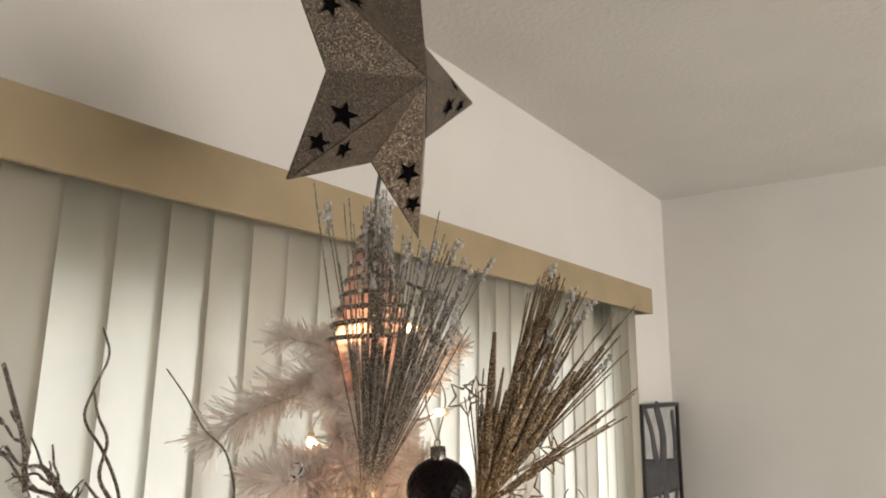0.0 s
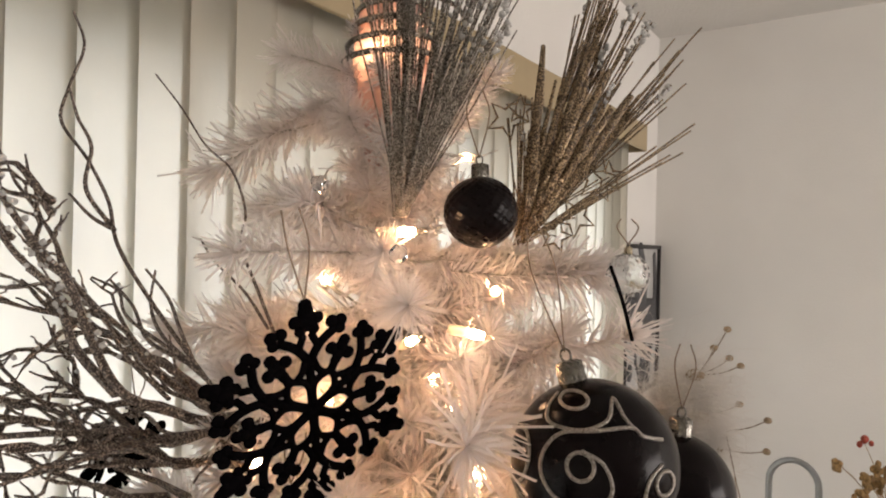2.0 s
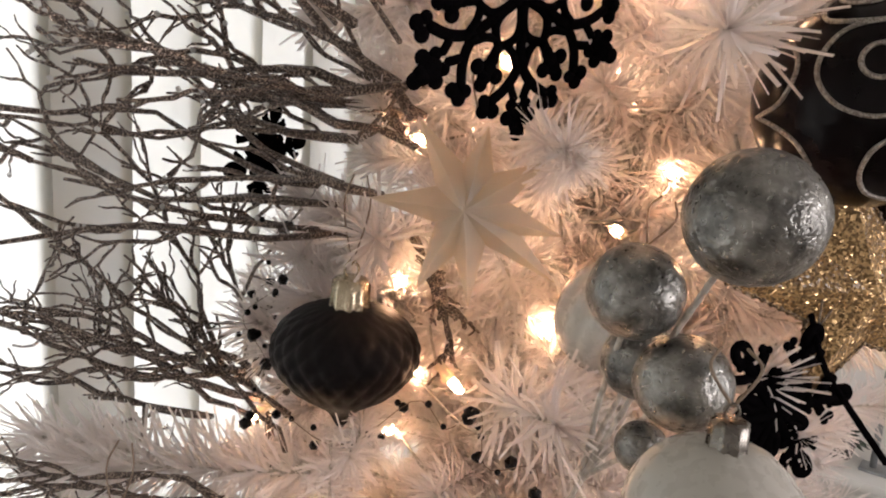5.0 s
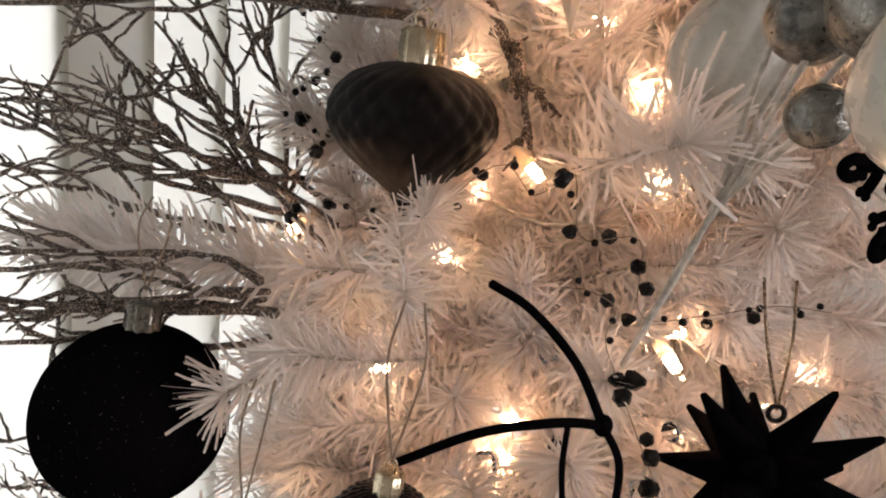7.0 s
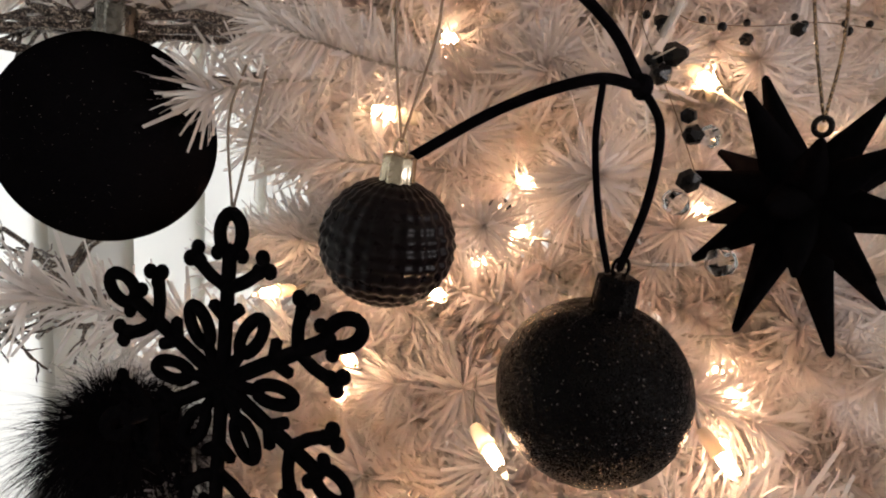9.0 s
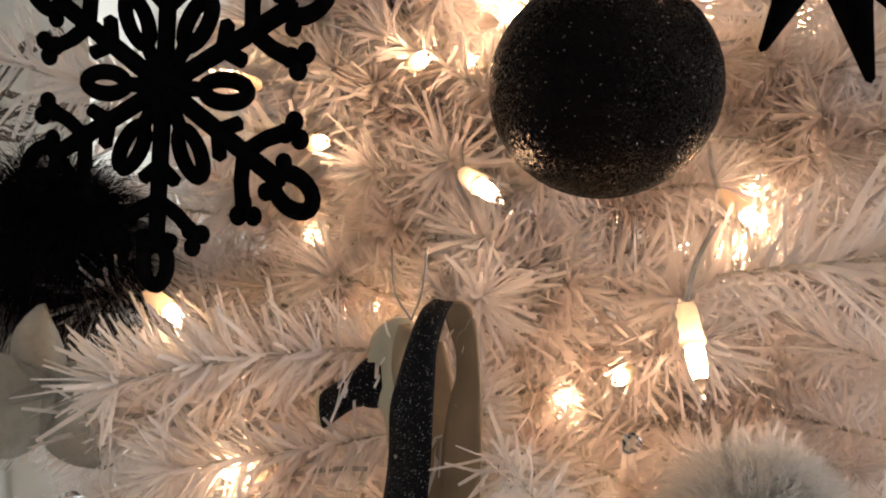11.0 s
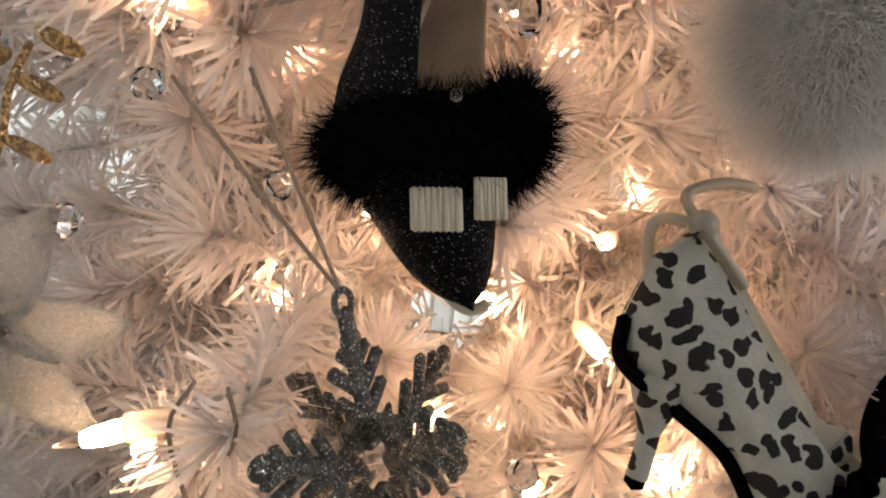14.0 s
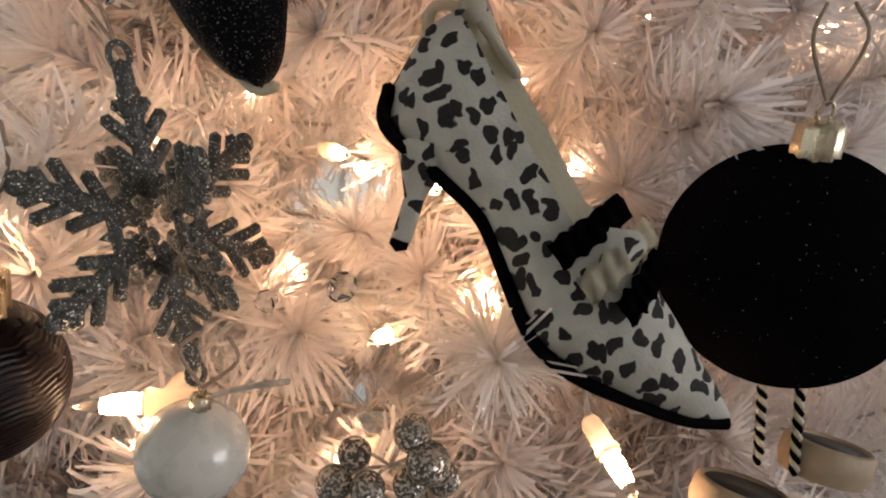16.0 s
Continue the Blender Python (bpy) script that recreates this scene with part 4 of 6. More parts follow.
for flip in (1, -1):
    for pts in LINES + MORE:
        part("swirl", tube(bmesh.new(), [on_ball(p.x, p.z, flip) for p in smooth_path([(x, 0, z) for x, z in pts], 7)], 0.0012, 6), M_SWIRL, t, "raised white glitter swirl")
    for cx, cz, rx, rz in RINGS:
        part("swirl_ring", tube(bmesh.new(), [on_ball(x, z, flip) for x, _, z in ellipse(cx, cz, rx, rz, 0, 24)], 0.0012, 6, None, True), M_SWIRL, t, "raised white glitter ring")


# ---- snowflakes ----
def turned(x, z, a, y=0.0):
    """A point of an upright arm, turned by a degrees to the right about the flake's middle."""
    c, s = math.cos(radians(a)), math.sin(radians(a))
    return (x * c + z * s, y, -x * s + z * c)


def hook(t, z, up, thread=M_THREAD, lean=0.0):
    for sx in (-1, 1):
        part("thread", tube(bmesh.new(), smooth_path([(0, 0, z), (sx * 0.006 + lean * 0.4, 0.002, z + up * 0.6), (sx * 0.005 + lean, 0.01, z + up)], 4), 0.0006, 5), thread, t)


def leafy_flake(m, r, label):
    """A flocked flake: six arms that fork round a lobed leaf, petal loops about the middle, a leaf on each petal."""
    t = thing("snowflake_ornament", label, "snowflake ornament", m, "snowflakes on the tree")
    w = r * 0.042

    def lobes(bm, a, rows):
        for lx, lz, q in rows:
            ball(bm, turned(lx * r, lz * r, a), r * q, 10, 6, (1, 0.45, 1))

    for k in range(6):
        a = 60 * k
        bm = bmesh.new()
        tube(bm, [turned(0, z * r, a) for z in (0.0, 0.25, 0.48)], w, 8, 0.0022)
        for sx in (-1, 1):
            line = smooth_path([(0, 0, 0.42 * r), (sx * 0.05 * r, 0, 0.53 * r), (sx * 0.13 * r, 0, 0.62 * r), (sx * 0.24 * r, 0, 0.69 * r)], 4)
            tube(bm, [turned(p.x, p.z, a) for p in line], w * 0.95, 8, 0.0021)
            lobes(bm, a, ((sx * 0.22, 0.76, 0.058), (sx * 0.30, 0.75, 0.058), (sx * 0.29, 0.68, 0.05)))
            tube(bm, [turned(sx * 0.09 * r, 0.57 * r, a), turned(sx * 0.035 * r, 0.70 * r, a)], w * 0.8, 8, 0.0019)
        lobes(bm, a, ((0, 0.955, 0.062), (0, 0.89, 0.075), (0, 0.81, 0.085), (0.095, 0.83, 0.058), (-0.095, 0.83, 0.058), (0.06, 0.74, 0.05), (-0.06, 0.74, 0.05)))
        part("arm", bm, M_VELVET, t)
        part("petal", tube(bmesh.new(), [turned(p.x, p.z, a + 30) for p in smooth_path([(0, 0, 0.03 * r), (0.085 * r, 0, 0.17 * r), (0.09 * r, 0, 0.27 * r), (0, 0, 0.36 * r), (-0.09 * r, 0, 0.27 * r), (-0.085 * r, 0, 0.17 * r), (0, 0, 0.03 * r)], 4)], w * 0.8, 8, 0.002), M_VELVET, t)
        bm = bmesh.new()
        tube(bm, [turned(0, z * r, a + 30) for z in (0.35, 0.46)], w, 8, 0.002)
        lobes(bm, a + 30, ((0, 0.645, 0.056), (0, 0.585, 0.062), (0, 0.52, 0.062), (0.085, 0.55, 0.058), (-0.085, 0.55, 0.058), (0, 0.46, 0.05)))
        for sx in (-1, 1):
            line = smooth_path([turned(sx * 0.05 * r, 0.33 * r, a + 30), turned(sx * 0.13 * r, 0.36 * r, a + 30), turned(-sx * 0.035 * r, 0.47 * r, a + 30 + sx * 30)], 4)
            tube(bm, line, w * 0.75, 8, 0.0019)
        part("small_leaf", bm, M_VELVET, t)
    hook(t, r, 0.05)
    return t


leafy_flake(tipped((-0.1044, 0.4715, 1.4885), 15.5, -12.4, 31.5), 0.0702, "large black flocked snowflake with leaf-shaped arms")


def loop_flake(m, r, label, up=0.06, extra=0.0):
    """A flocked flake of cord: ringed tips, knobbed side arms, loops about its middle."""
    t = thing("snowflake_ornament", label, "snowflake ornament", m, "snowflakes on the tree")
    w = 0.0031
    for k in range(6):
        a = 60 * k + (extra if k else 0)
        bm = bmesh.new()
        tube(bm, [turned(0, z * r, a) for z in (0.0, 0.3, 0.55, 0.80)], w * 1.1, 8, 0.0024)
        tube(bm, [turned(x, z, a) for x, _, z in ellipse(0, 0.88 * r, 0.075 * r, 0.115 * r)], w, 8, 0.0022, True)
        for sx in (-1, 1):
            tube(bm, [turned(sx * x * r, z * r, a) for x, z in ((0, 0.56), (0.12, 0.62), (0.22, 0.70))], w * 0.95, 8, 0.0022)
            for x, z in ((0.22, 0.77), (0.27, 0.70), (0.20, 0.69)):
                ball(bm, turned(sx * x * r, z * r, a), r * 0.050, 8, 6, (1, 0.6, 1))
            ball(bm, turned(sx * 0.085 * r, 0.76 * r, a), r * 0.046, 8, 6, (1, 0.6, 1))
            tube(bm, [turned(sx * x * r, z * r, a) for x, z in ((0, 0.38), (0.10, 0.46))], w * 0.9, 8, 0.0022)
        part("arm", bm, M_VELVET, t)
        part("loop", tube(bmesh.new(), [turned(x, z, a + 30) for x, _, z in ellipse(0, 0.36 * r, 0.055 * r, 0.125 * r)], w * 0.95, 8, 0.0022, True), M_VELVET, t)
        part("spoke", tube(bmesh.new(), [turned(0, z * r, a + 30) for z in (0.0, 0.24)], w * 0.9, 8, 0.0021), M_VELVET, t)
    hook(t, r, up)
    return t


loop_flake(tipped((-0.2535, 0.4435, 1.0278), -4.3, 0, -16.6), 0.072, "black flocked cord snowflake with looped tips")
loop_flake(tipped((0.0492, 0.5004, 1.284), 5, 20, 24), 0.052, "small black flocked snowflake deep between the branches", 0.03)
loop_flake(tipped((-0.2962, 0.6677, 1.402), 5, 10, 60), 0.040, "black flocked snowflake seen edge-on behind twigs", 0.03)


def plate_flake(m, r, label):
    """Two flat glittered flakes with blunt side bars, slotted through each other on one upright stem."""
    t = thing("snowflake_ornament", label, "snowflake ornament", m, "snowflakes on the tree")
    for plate in (0, -90):
        yaw = Matrix.Rotation(radians(plate), 4, "Z")
        for k in range(6):
            if plate and k % 3 == 0:
                continue
            a = 60 * k
            bm = bmesh.new()
            tube(bm, [turned(0, z * r, a) for z in (0.16, 0.5, 0.9)], r * 0.070, 8, 0.0016)
            ball(bm, turned(0, 0.93 * r, a), r * 0.088, 10, 6, (1, 0.35, 1))
            for z0, ln in ((0.36, 0.30), (0.56, 0.32), (0.76, 0.17)):
                for sx in (-1, 1):
                    tube(bm, [turned(0, z0 * r, a), turned(sx * ln * 0.62 * r, (z0 + ln * 0.70) * r, a)], r * 0.050, 8, 0.0015 + 0.0001 * z0)
            part("arm", bm, M_GREYGLIT, t).matrix_local = yaw
        for k in range(6):
            a = 60 * k
            part("inner_bar", tube(bmesh.new(), [turned(0, 0.36 * r, a), turned(0, 0.36 * r, a + 60)], r * 0.048, 8, 0.0014), M_GREYGLIT, t).matrix_local = yaw
            part("inner_bar", tube(bmesh.new(), [turned(0, 0.20 * r, a), turned(0, 0.40 * r, a + 30), turned(0, 0.20 * r, a + 60)], r * 0.036, 8, 0.0012), M_GREYGLIT, t).matrix_local = yaw
    for z in (r * 1.19, -r * 1.19):
        part("stem", tube(bmesh.new(), [(0, 0, z * 0.74), (0, 0, z * 0.95)], r * 0.07, 8, 0.0014), M_GREYGLIT, t)
        part("ring", tube(bmesh.new(), ellipse(0, z, 0.0028, 0.0034, 0, 14), 0.0010, 6, None, True), M_GREYGLIT, t)
    for lx in (-0.024, -0.004):
        part("thread", tube(bmesh.new(), smooth_path([(0, 0, r * 1.25), (lx * 0.5, 0.006, r * 1.25 + 0.028), (lx, 0.012, r * 1.25 + 0.058)], 5), 0.0006, 5), M_THREAD, t)
    return t


plate_flake(tipped((-0.1508, 0.3805, 0.7725), -12.5, -7.3, 47), 0.0403, "grey glittered snowflake of two crossed plates on a thread")

# ---- black spiky star ----
t = thing("spiky_star_ornament", "black flocked many-pointed star hung on gold cord", "star ornament", tipped((-0.0045, 0.499, 1.1193), 0, 0, 0))
rng = random.Random(3)
# long spikes round the rim: angle, lean towards the room, length
dirs = [(math.cos(radians(a)), lean, math.sin(radians(a)), ln) for a, lean, ln in (
    (113, 0.1, 0.060), (130, -0.25, 0.062), (59, -0.05, 0.058), (32, -0.2, 0.061), (-10, 0.0, 0.061), (-46, -0.1, 0.066), (-76, -0.3, 0.073), (-116, -0.35, 0.070), (-150, -0.3, 0.061), (171, -0.15, 0.056))]
dirs += [(0.62 * math.cos(a), -0.78, 0.62 * math.sin(a), 0.052) for a in (2 * math.pi * k / 6 for k in range(6))] + [(0.6 * math.cos(a), 0.8, 0.6 * math.sin(a), 0.052) for a in (2 * math.pi * k / 5 for k in range(5))]
for dx, dy, dz, ln in dirs:
    d = Vector((dx, dy, dz)).normalized()
    s = d.orthogonal().normalized()
    b = d.cross(s)
    bm = bmesh.new()
    rows = [[bm.verts.new(d * (ln * u) + (s * math.cos(a) + b * math.sin(a)) * q) for a in (2 * math.pi * j / 8 for j in range(8))]
            for u, q in ((0.14, 0.0112), (0.35, 0.0098), (0.62, 0.0062), (0.9, 0.0027), (0.975, 0.0018))]
    for lo, hi in zip(rows, rows[1:]):
        for j in range(8):
            bm.faces.new((lo[j], lo[(j + 1) % 8], hi[(j + 1) % 8], hi[j]))
    tip = bm.verts.new(d * ln)
    for j in range(8):
        bm.faces.new((rows[-1][j], rows[-1][(j + 1) % 8], tip))
    part("spike", bm, M_VELVET, t)
part("core", ball(bmesh.new(), (0, 0, 0), 0.018, 16, 10), M_VELVET, t)
part("ring", tube(bmesh.new(), ellipse(0.004, 0.034, 0.004, 0.004, 0, 14), 0.0014, 6, None, True), M_BLACKPLASTIC, t)
for sx in (-1, 1):
    part("cord", tube(bmesh.new(), smooth_path([(0.004, 0, 0.036), (sx * 0.006, 0, 0.07), (sx * 0.008, 0.01, 0.1)], 4), 0.0008, 5), M_GOLDWIRE, t, "twisted gold cord")

# ---- white and gold stars ----
t = thing("white_star_ornament", "frosted white plastic star with long folded points", "star ornament", pose(-0.1251, 0.5065, 1.384, 4, 4, -6))
for k, (a, ln) in enumerate(((8, 0.046), (52, 0.050), (98, 0.054), (122, 0.064), (172, 0.056), (205, 0.056), (268, 0.056), (325, 0.055))):
    bm = bmesh.new()
    c = Vector((math.sin(radians(a)), 0, math.cos(radians(a))))
    s = Vector((c.z, 0, -c.x))
    o, tip = bm.verts.new((0, -0.012 - 0.0006 * k, 0)), bm.verts.new(c * ln + Vector((0, -0.004, 0)))
    l, r2, bk = bm.verts.new(c * 0.0175 - s * 0.0105), bm.verts.new(c * 0.0175 + s * 0.0105), bm.verts.new((0, 0.010, 0))
    rim = bm.verts.new(c * 0.022 + Vector((0, -0.0085, 0)))
    for f3 in ((o, l, rim), (o, rim, r2), (rim, l, tip), (rim, tip, r2), (bk, tip, l), (bk, r2, tip), (bk, l, o), (bk, o, r2)):
        bm.faces.new(f3)
    part("point", bm, M_WSTAR, t, "", False)
hook(t, 0.05, 0.03)

t = thing("gold_mesh_star", "gold glitter mesh star with a beaded wire edge", "star ornament", pose(0.091, 0.5152, 1.354, 4, -18, 10) @ Matrix.Scale(1.16, 4))
rim, bm = [], bmesh.new()
for k in range(10):
    q = (0.066 if k % 2 == 0 else 0.029)
    rim.append(Vector((q * math.sin(math.pi * k / 5), 0, q * math.cos(math.pi * k / 5))))
fr, bk = bm.verts.new((0, -0.013, 0)), bm.verts.new((0, 0.004, 0))
vs = [bm.verts.new(p) for p in rim]
for k in range(10):
    bm.faces.new((fr, vs[(k + 1) % 10], vs[k]))
    bm.faces.new((bk, vs[k], vs[(k + 1) % 10]))
part("mesh_panel", bm, M_GOLDMESH, t, "", False)
part("wire_edge", tube(bmesh.new(), rim, 0.0012, 6, None, True), M_GOLDWIRE, t)
bm = bmesh.new()
for k in range(10):
    for j in range(9):
        ball(bm, rim[k].lerp(rim[(k + 1) % 10], j / 9), 0.0016, 6, 4)
part("bead_edge", bm, M_GOLDWIRE, t, "tiny beads along the edge")["kind"] = "stuff"
hook(t, 0.066, 0.03)

# ---- tree topper ----
R1, R2, DEEP = 0.1716, 0.0858, 0.0515
STAR = pose(-0.0614, 0.6212, 1.9971, 8.8, -31.5, 52.3) @ Matrix.Rotation(math.pi, 4, "Y")
t = thing("tree_topper_star", "pewter glitter metal star with star-shaped cut-outs on the tree", "tree topper", STAR)
ring = [(R1 if k % 2 == 0 else R2, math.pi * k / 5) for k in range(10)]
for side in (-1, 1):
    for k in range(10):
        a, b = ring[k], ring[(k + 1) % 10]
        pa, pb = Vector((a[0] * math.sin(a[1]), 0, a[0] * math.cos(a[1]))), Vector((b[0] * math.sin(b[1]), 0, b[0] * math.cos(b[1])))
        mid = Vector((0, side * DEEP, 0))
        bm = bmesh.new()
        vs = [bm.verts.new(p) for p in (mid, pa, pb)]
        bm.faces.new(vs if side > 0 else vs[::-1])
        bmesh.ops.recalc_face_normals(bm, faces=bm.faces)
        n = bm.faces[:][0].normal.copy()
        bmesh.ops.solidify(bm, geom=bm.faces[:], thickness=0.0012)
        part("facet", bm, M_TOPPER, t, "", False)
        tip, inn = (pa, pb) if k % 2 == 0 else (pb, pa)
        out = n if n.y * side > 0 else -n
        e1 = (tip - mid).normalized()
        e2 = out.cross(e1).normalized()
        # facets stay whole: flat black stars on them stand for shade in cut-outs
        for u, v, q in ((0.42, 0.28, 0.0150), (0.68, 0.16, 0.0115)) if (k + (side > 0)) % 2 == 0 else ((0.55, 0.2, 0.0115),):
            c = mid + (tip - mid) * u + (inn - mid) * v + out * 0.0024
            bs = bmesh.new()
            vs = [bs.verts.new(c + e1 * (w2 * math.cos(math.pi * j / 5)) + e2 * (w2 * math.sin(math.pi * j / 5))) for j, w2 in ((j, q if j % 2 == 0 else q * 0.42) for j in range(10))]
            hub = bs.verts.new(c)
            for j in range(10):
                bs.faces.new((hub, vs[j], vs[(j + 1) % 10]))
            part("dark_star_patch", bs, M_BLACKCLOTH_HOLE, t, "flat black star imitating the shade in a cut-out", False)
INV = STAR.inverted()
part("mount_wire", tube(bmesh.new(), smooth_path([INV @ Vector(p) for p in ((-0.06, 0.66, 1.96), (-0.068, 0.65, 1.90), (-0.07, 0.64, 1.86), (-0.072, 0.625, 1.82))], 5), 0.0024, 8), M_STEEL, t, "grey wire mount")
coil = thing("topper_coil", "silver wire spring coil around the lit tree tip", "coil", Matrix.Translation((-0.068, 0.622, 1.715)))
pts = []
for k in range(150):
    u = k / 149
    q = 0.043 - 0.031 * u
    pts.append((q * math.cos(u * 8.5 * 2 * math.pi), q * math.sin(u * 8.5 * 2 * math.pi), 0.01 + 0.12 * u))
part("spring", tube(bmesh.new(), pts, 0.0024, 7), M_CAPDARK, coil)
part("sleeve", lathe(bmesh.new(), [(0.020, -0.07), (0.026, -0.02), (0.033, 0.02), (0.029, 0.05), (0.021, 0.085), (0.010, 0.125)], 20, lambda a, i: 1 + 0.05 * math.sin(5 * a + i)), M_PINK, coil, "frosted pinkish sleeve lit from inside")
pts = smooth_path([(0.03, -0.01, 0.075), (0.055, -0.014, 0.06), (0.058, -0.01, 0.02), (0.05, 0.0, -0.01)], 5)
part("bent_wire", tube(bmesh.new(), pts, 0.0018, 6), M_CAPDARK, coil)


mini_light(Vector((-0.072, 0.605, 1.735)), (-0.5, -0.4, 0.8))


# ---- sprays ----
def spray(name, label, base, clumps, wire, seed, ice=0.3, radius=0.0009, category="spray"):
    """A fan of stiff wires from one base; clumps: (count, way, spread, shortest, longest)."""
    rg = random.Random(seed)
    t = thing(name, label, category, Matrix.Translation(base))
    v_ice = bmesh.new()
    for count, way, wide, lo, hi in clumps:
        bm = bmesh.new()
        for _ in range(count):
            d = (Vector(way).normalized() + Vector((rg.gauss(0, wide), rg.gauss(0, wide * 0.6), rg.gauss(0, wide * 0.5)))).normalized()
            ln = rg.uniform(lo, hi)
            o = Vector((rg.gauss(0, 0.002), rg.gauss(0, 0.002), 0))
            side = Vector((rg.gauss(0, 0.02), rg.gauss(0, 0.02), 0)) * ln * 4
            tip = o + d * ln + side * 0.2
            tube(bm, [o, o + d * ln * 0.5 - side * 0.12, tip], [radius, radius * 0.8], 4)
            if rg.random() < ice:
                for k in range(7):
                    p = tip - d * (0.0032 * k) + Vector((rg.gauss(0, 0.0016), rg.gauss(0, 0.0016), 0))
                    bmesh.ops.create_icosphere(v_ice, subdivisions=1, radius=rg.uniform(0.0013, 0.0032), matrix=Matrix.Translation(p))
        part("wire_bundle", bm, wire, t, "", False)["kind"] = "stuff"
    if ice:
        part("ice_crust", v_ice, M_ICE, t, "clear icy beads on the wire tips", False)["kind"] = "stuff"
    else:
        v_ice.free()
    return t


SB1 = (-0.0575, 0.5386, 1.606)
spray("silver_wire_spray", "fan of silver glitter wires with icy bead tips", SB1, [(48, (-0.02, 0.06, 1), 0.065, 0.18, 0.262), (44, (0.20, 0.06, 1), 0.10, 0.15, 0.245), (22, (0.42, 0.0, 1), 0.08, 0.12, 0.21), (1, (-0.24, 0.02, 1), 0.005, 0.262, 0.265)], M_SILVERWIRE, 5, 0.5, 0.00085)
spray("champagne_wire_spray", "fan of champagne glitter wires leaning outwards", (0.0352, 0.5931, 1.589), [(46, (0.36, 0.1, 1), 0.045, 0.14, 0.235), (34, (0.52, 0.1, 1), 0.05, 0.13, 0.225), (22, (0.84, 0.1, 1), 0.06, 0.15, 0.225), (7, (1.05, 0.1, 0.7), 0.05, 0.13, 0.19), (12, (0.1, 0.05, 1), 0.08, 0.07, 0.13)], M_GOLDWIRE, 6, 0.14, 0.0011)
t = thing("glitter_strip_pick", "champagne glitter strips with open star cut-outs", "pick", Matrix.Translation((0.0346, 0.572, 1.591)))
rng = random.Random(12)
for k in range(40):
    d = Vector((rng.uniform(0.05, 0.8), rng.uniform(-0.25, 0.1), 1)).normalized()
    s = d.cross(Vector((0, 1, 0))).normalized()
    ln, w2 = rng.uniform(0.07, 0.15), rng.uniform(0.0016, 0.0034)
    bm = bmesh.new()
    ps = [d * ln * u + Vector((0, 0.004 * math.sin(9 * u + k), 0)) for u in (0, 0.35, 0.7, 1.0)]
    tube(bm, ps, [w2 * 0.5, w2, w2 * 1.1, w2 * 0.5], 6, 0.0004)
    part("strip", bm, M_GOLDWIRE, t)
for c, q, a in (((0.0865, 0.5569, 1.638), 0.017, 10), ((0.0716, 0.5618, 1.61), 0.015, 40), ((0.0944, 0.5564, 1.64), 0.012, 70), ((0.0202, 0.5696, 1.683), 0.016, 25), ((0.0297, 0.5683, 1.69), 0.011, 0), ((0.0579, 0.5642, 1.596), 0.012, 15)):
    o = Vector(c) - t.location
    pts = [(o.x + (q if k % 2 == 0 else q * 0.45) * math.sin(math.pi * k / 5 + radians(a)), o.y, o.z + (q if k % 2 == 0 else q * 0.45) * math.cos(math.pi * k / 5 + radians(a))) for k in range(10)]
    bm = tube(bmesh.new(), pts, 0.0011, 6, 0.0006, True)
    tube(bm, [o, o.lerp(Vector((0, 0, 0.01)), 0.5) + Vector((0, 0.01, 0)), (0, 0, 0.01)], 0.0007, 4)
    part("open_star", bm, M_GOLDWIRE, t, "open wire star")


# ---- glittered twigs ----
def twig_spray(label, base, ways, seed, length=0.22, r=0.0022, curl=0.5, shoots=5, gems=0.0, name="twig_spray"):
    """Branching curly twigs out of one base; ways: main directions."""
    rg = random.Random(seed)
    t = thing(name, label, "twig spray", Matrix.Translation(base), "glittered twig sprays")
    beads = bmesh.new()
    any_gem = False

    def run(o, d, ln, rad, level, bm):
        nonlocal any_gem
        steps = 9
        p, pts = o.copy(), [o.copy()]
        wob = Vector((rg.uniform(-1, 1), rg.uniform(-1, 1), rg.uniform(-1, 1)))
        ph, fr = rg.uniform(0, 6.28), rg.uniform(1.0, 1.9)
        side = d.cross(wob).normalized() if d.cross(wob).length > 1e-3 else d.orthogonal()
        for k in range(steps):
            u = (k + 1) / steps
            dd = (d + side * (curl * math.cos(ph + fr * 2 * math.pi * u)) + Vector((rg.gauss(0, 0.17), rg.gauss(0, 0.17), rg.gauss(0, 0.17)))).normalized()
            p = p + dd * ln / steps
            pts.append(p.copy())
        tube(bm, pts, [rad * 1.45 * (1 - 0.55 * k / steps) * rg.uniform(0.7, 1.4) for k in range(steps + 1)], 5)
        if level < 2:
            for _ in range(shoots if level == 0 else rg.randint(1, 3)):
                i = rg.randint(2, steps - 1)
                q = (d + Vector((rg.gauss(0, 0.55), rg.gauss(0, 0.45), rg.gauss(0, 0.55)))).normalized()
                run(pts[i], q, ln * rg.uniform(0.2, 0.5), rad * 0.62, level + 1, bm)
        if gems:
            for q in pts[2:]:
                if rg.random() < gems:
                    any_gem = True
                    bmesh.ops.create_icosphere(beads, subdivisions=1, radius=rg.uniform(0.0012, 0.0024), matrix=Matrix.Translation(q + Vector((rg.gauss(0, 0.002), -0.002, rg.gauss(0, 0.002)))))

    for w in ways:
        bm = bmesh.new()
        run(Vector((rg.gauss(0, 0.014), rg.gauss(0.01, 0.008), rg.gauss(0, 0.014))), Vector(w).normalized(), length * rg.uniform(0.8, 1.15), r, 0, bm)
        part("twig", bm, M_TWIG, t, "", False)
    if any_gem:
        part("crystal_dusting", beads, M_ICE, t, "clear crystals along the twigs", False)["kind"] = "stuff"
    else:
        beads.free()
    return t


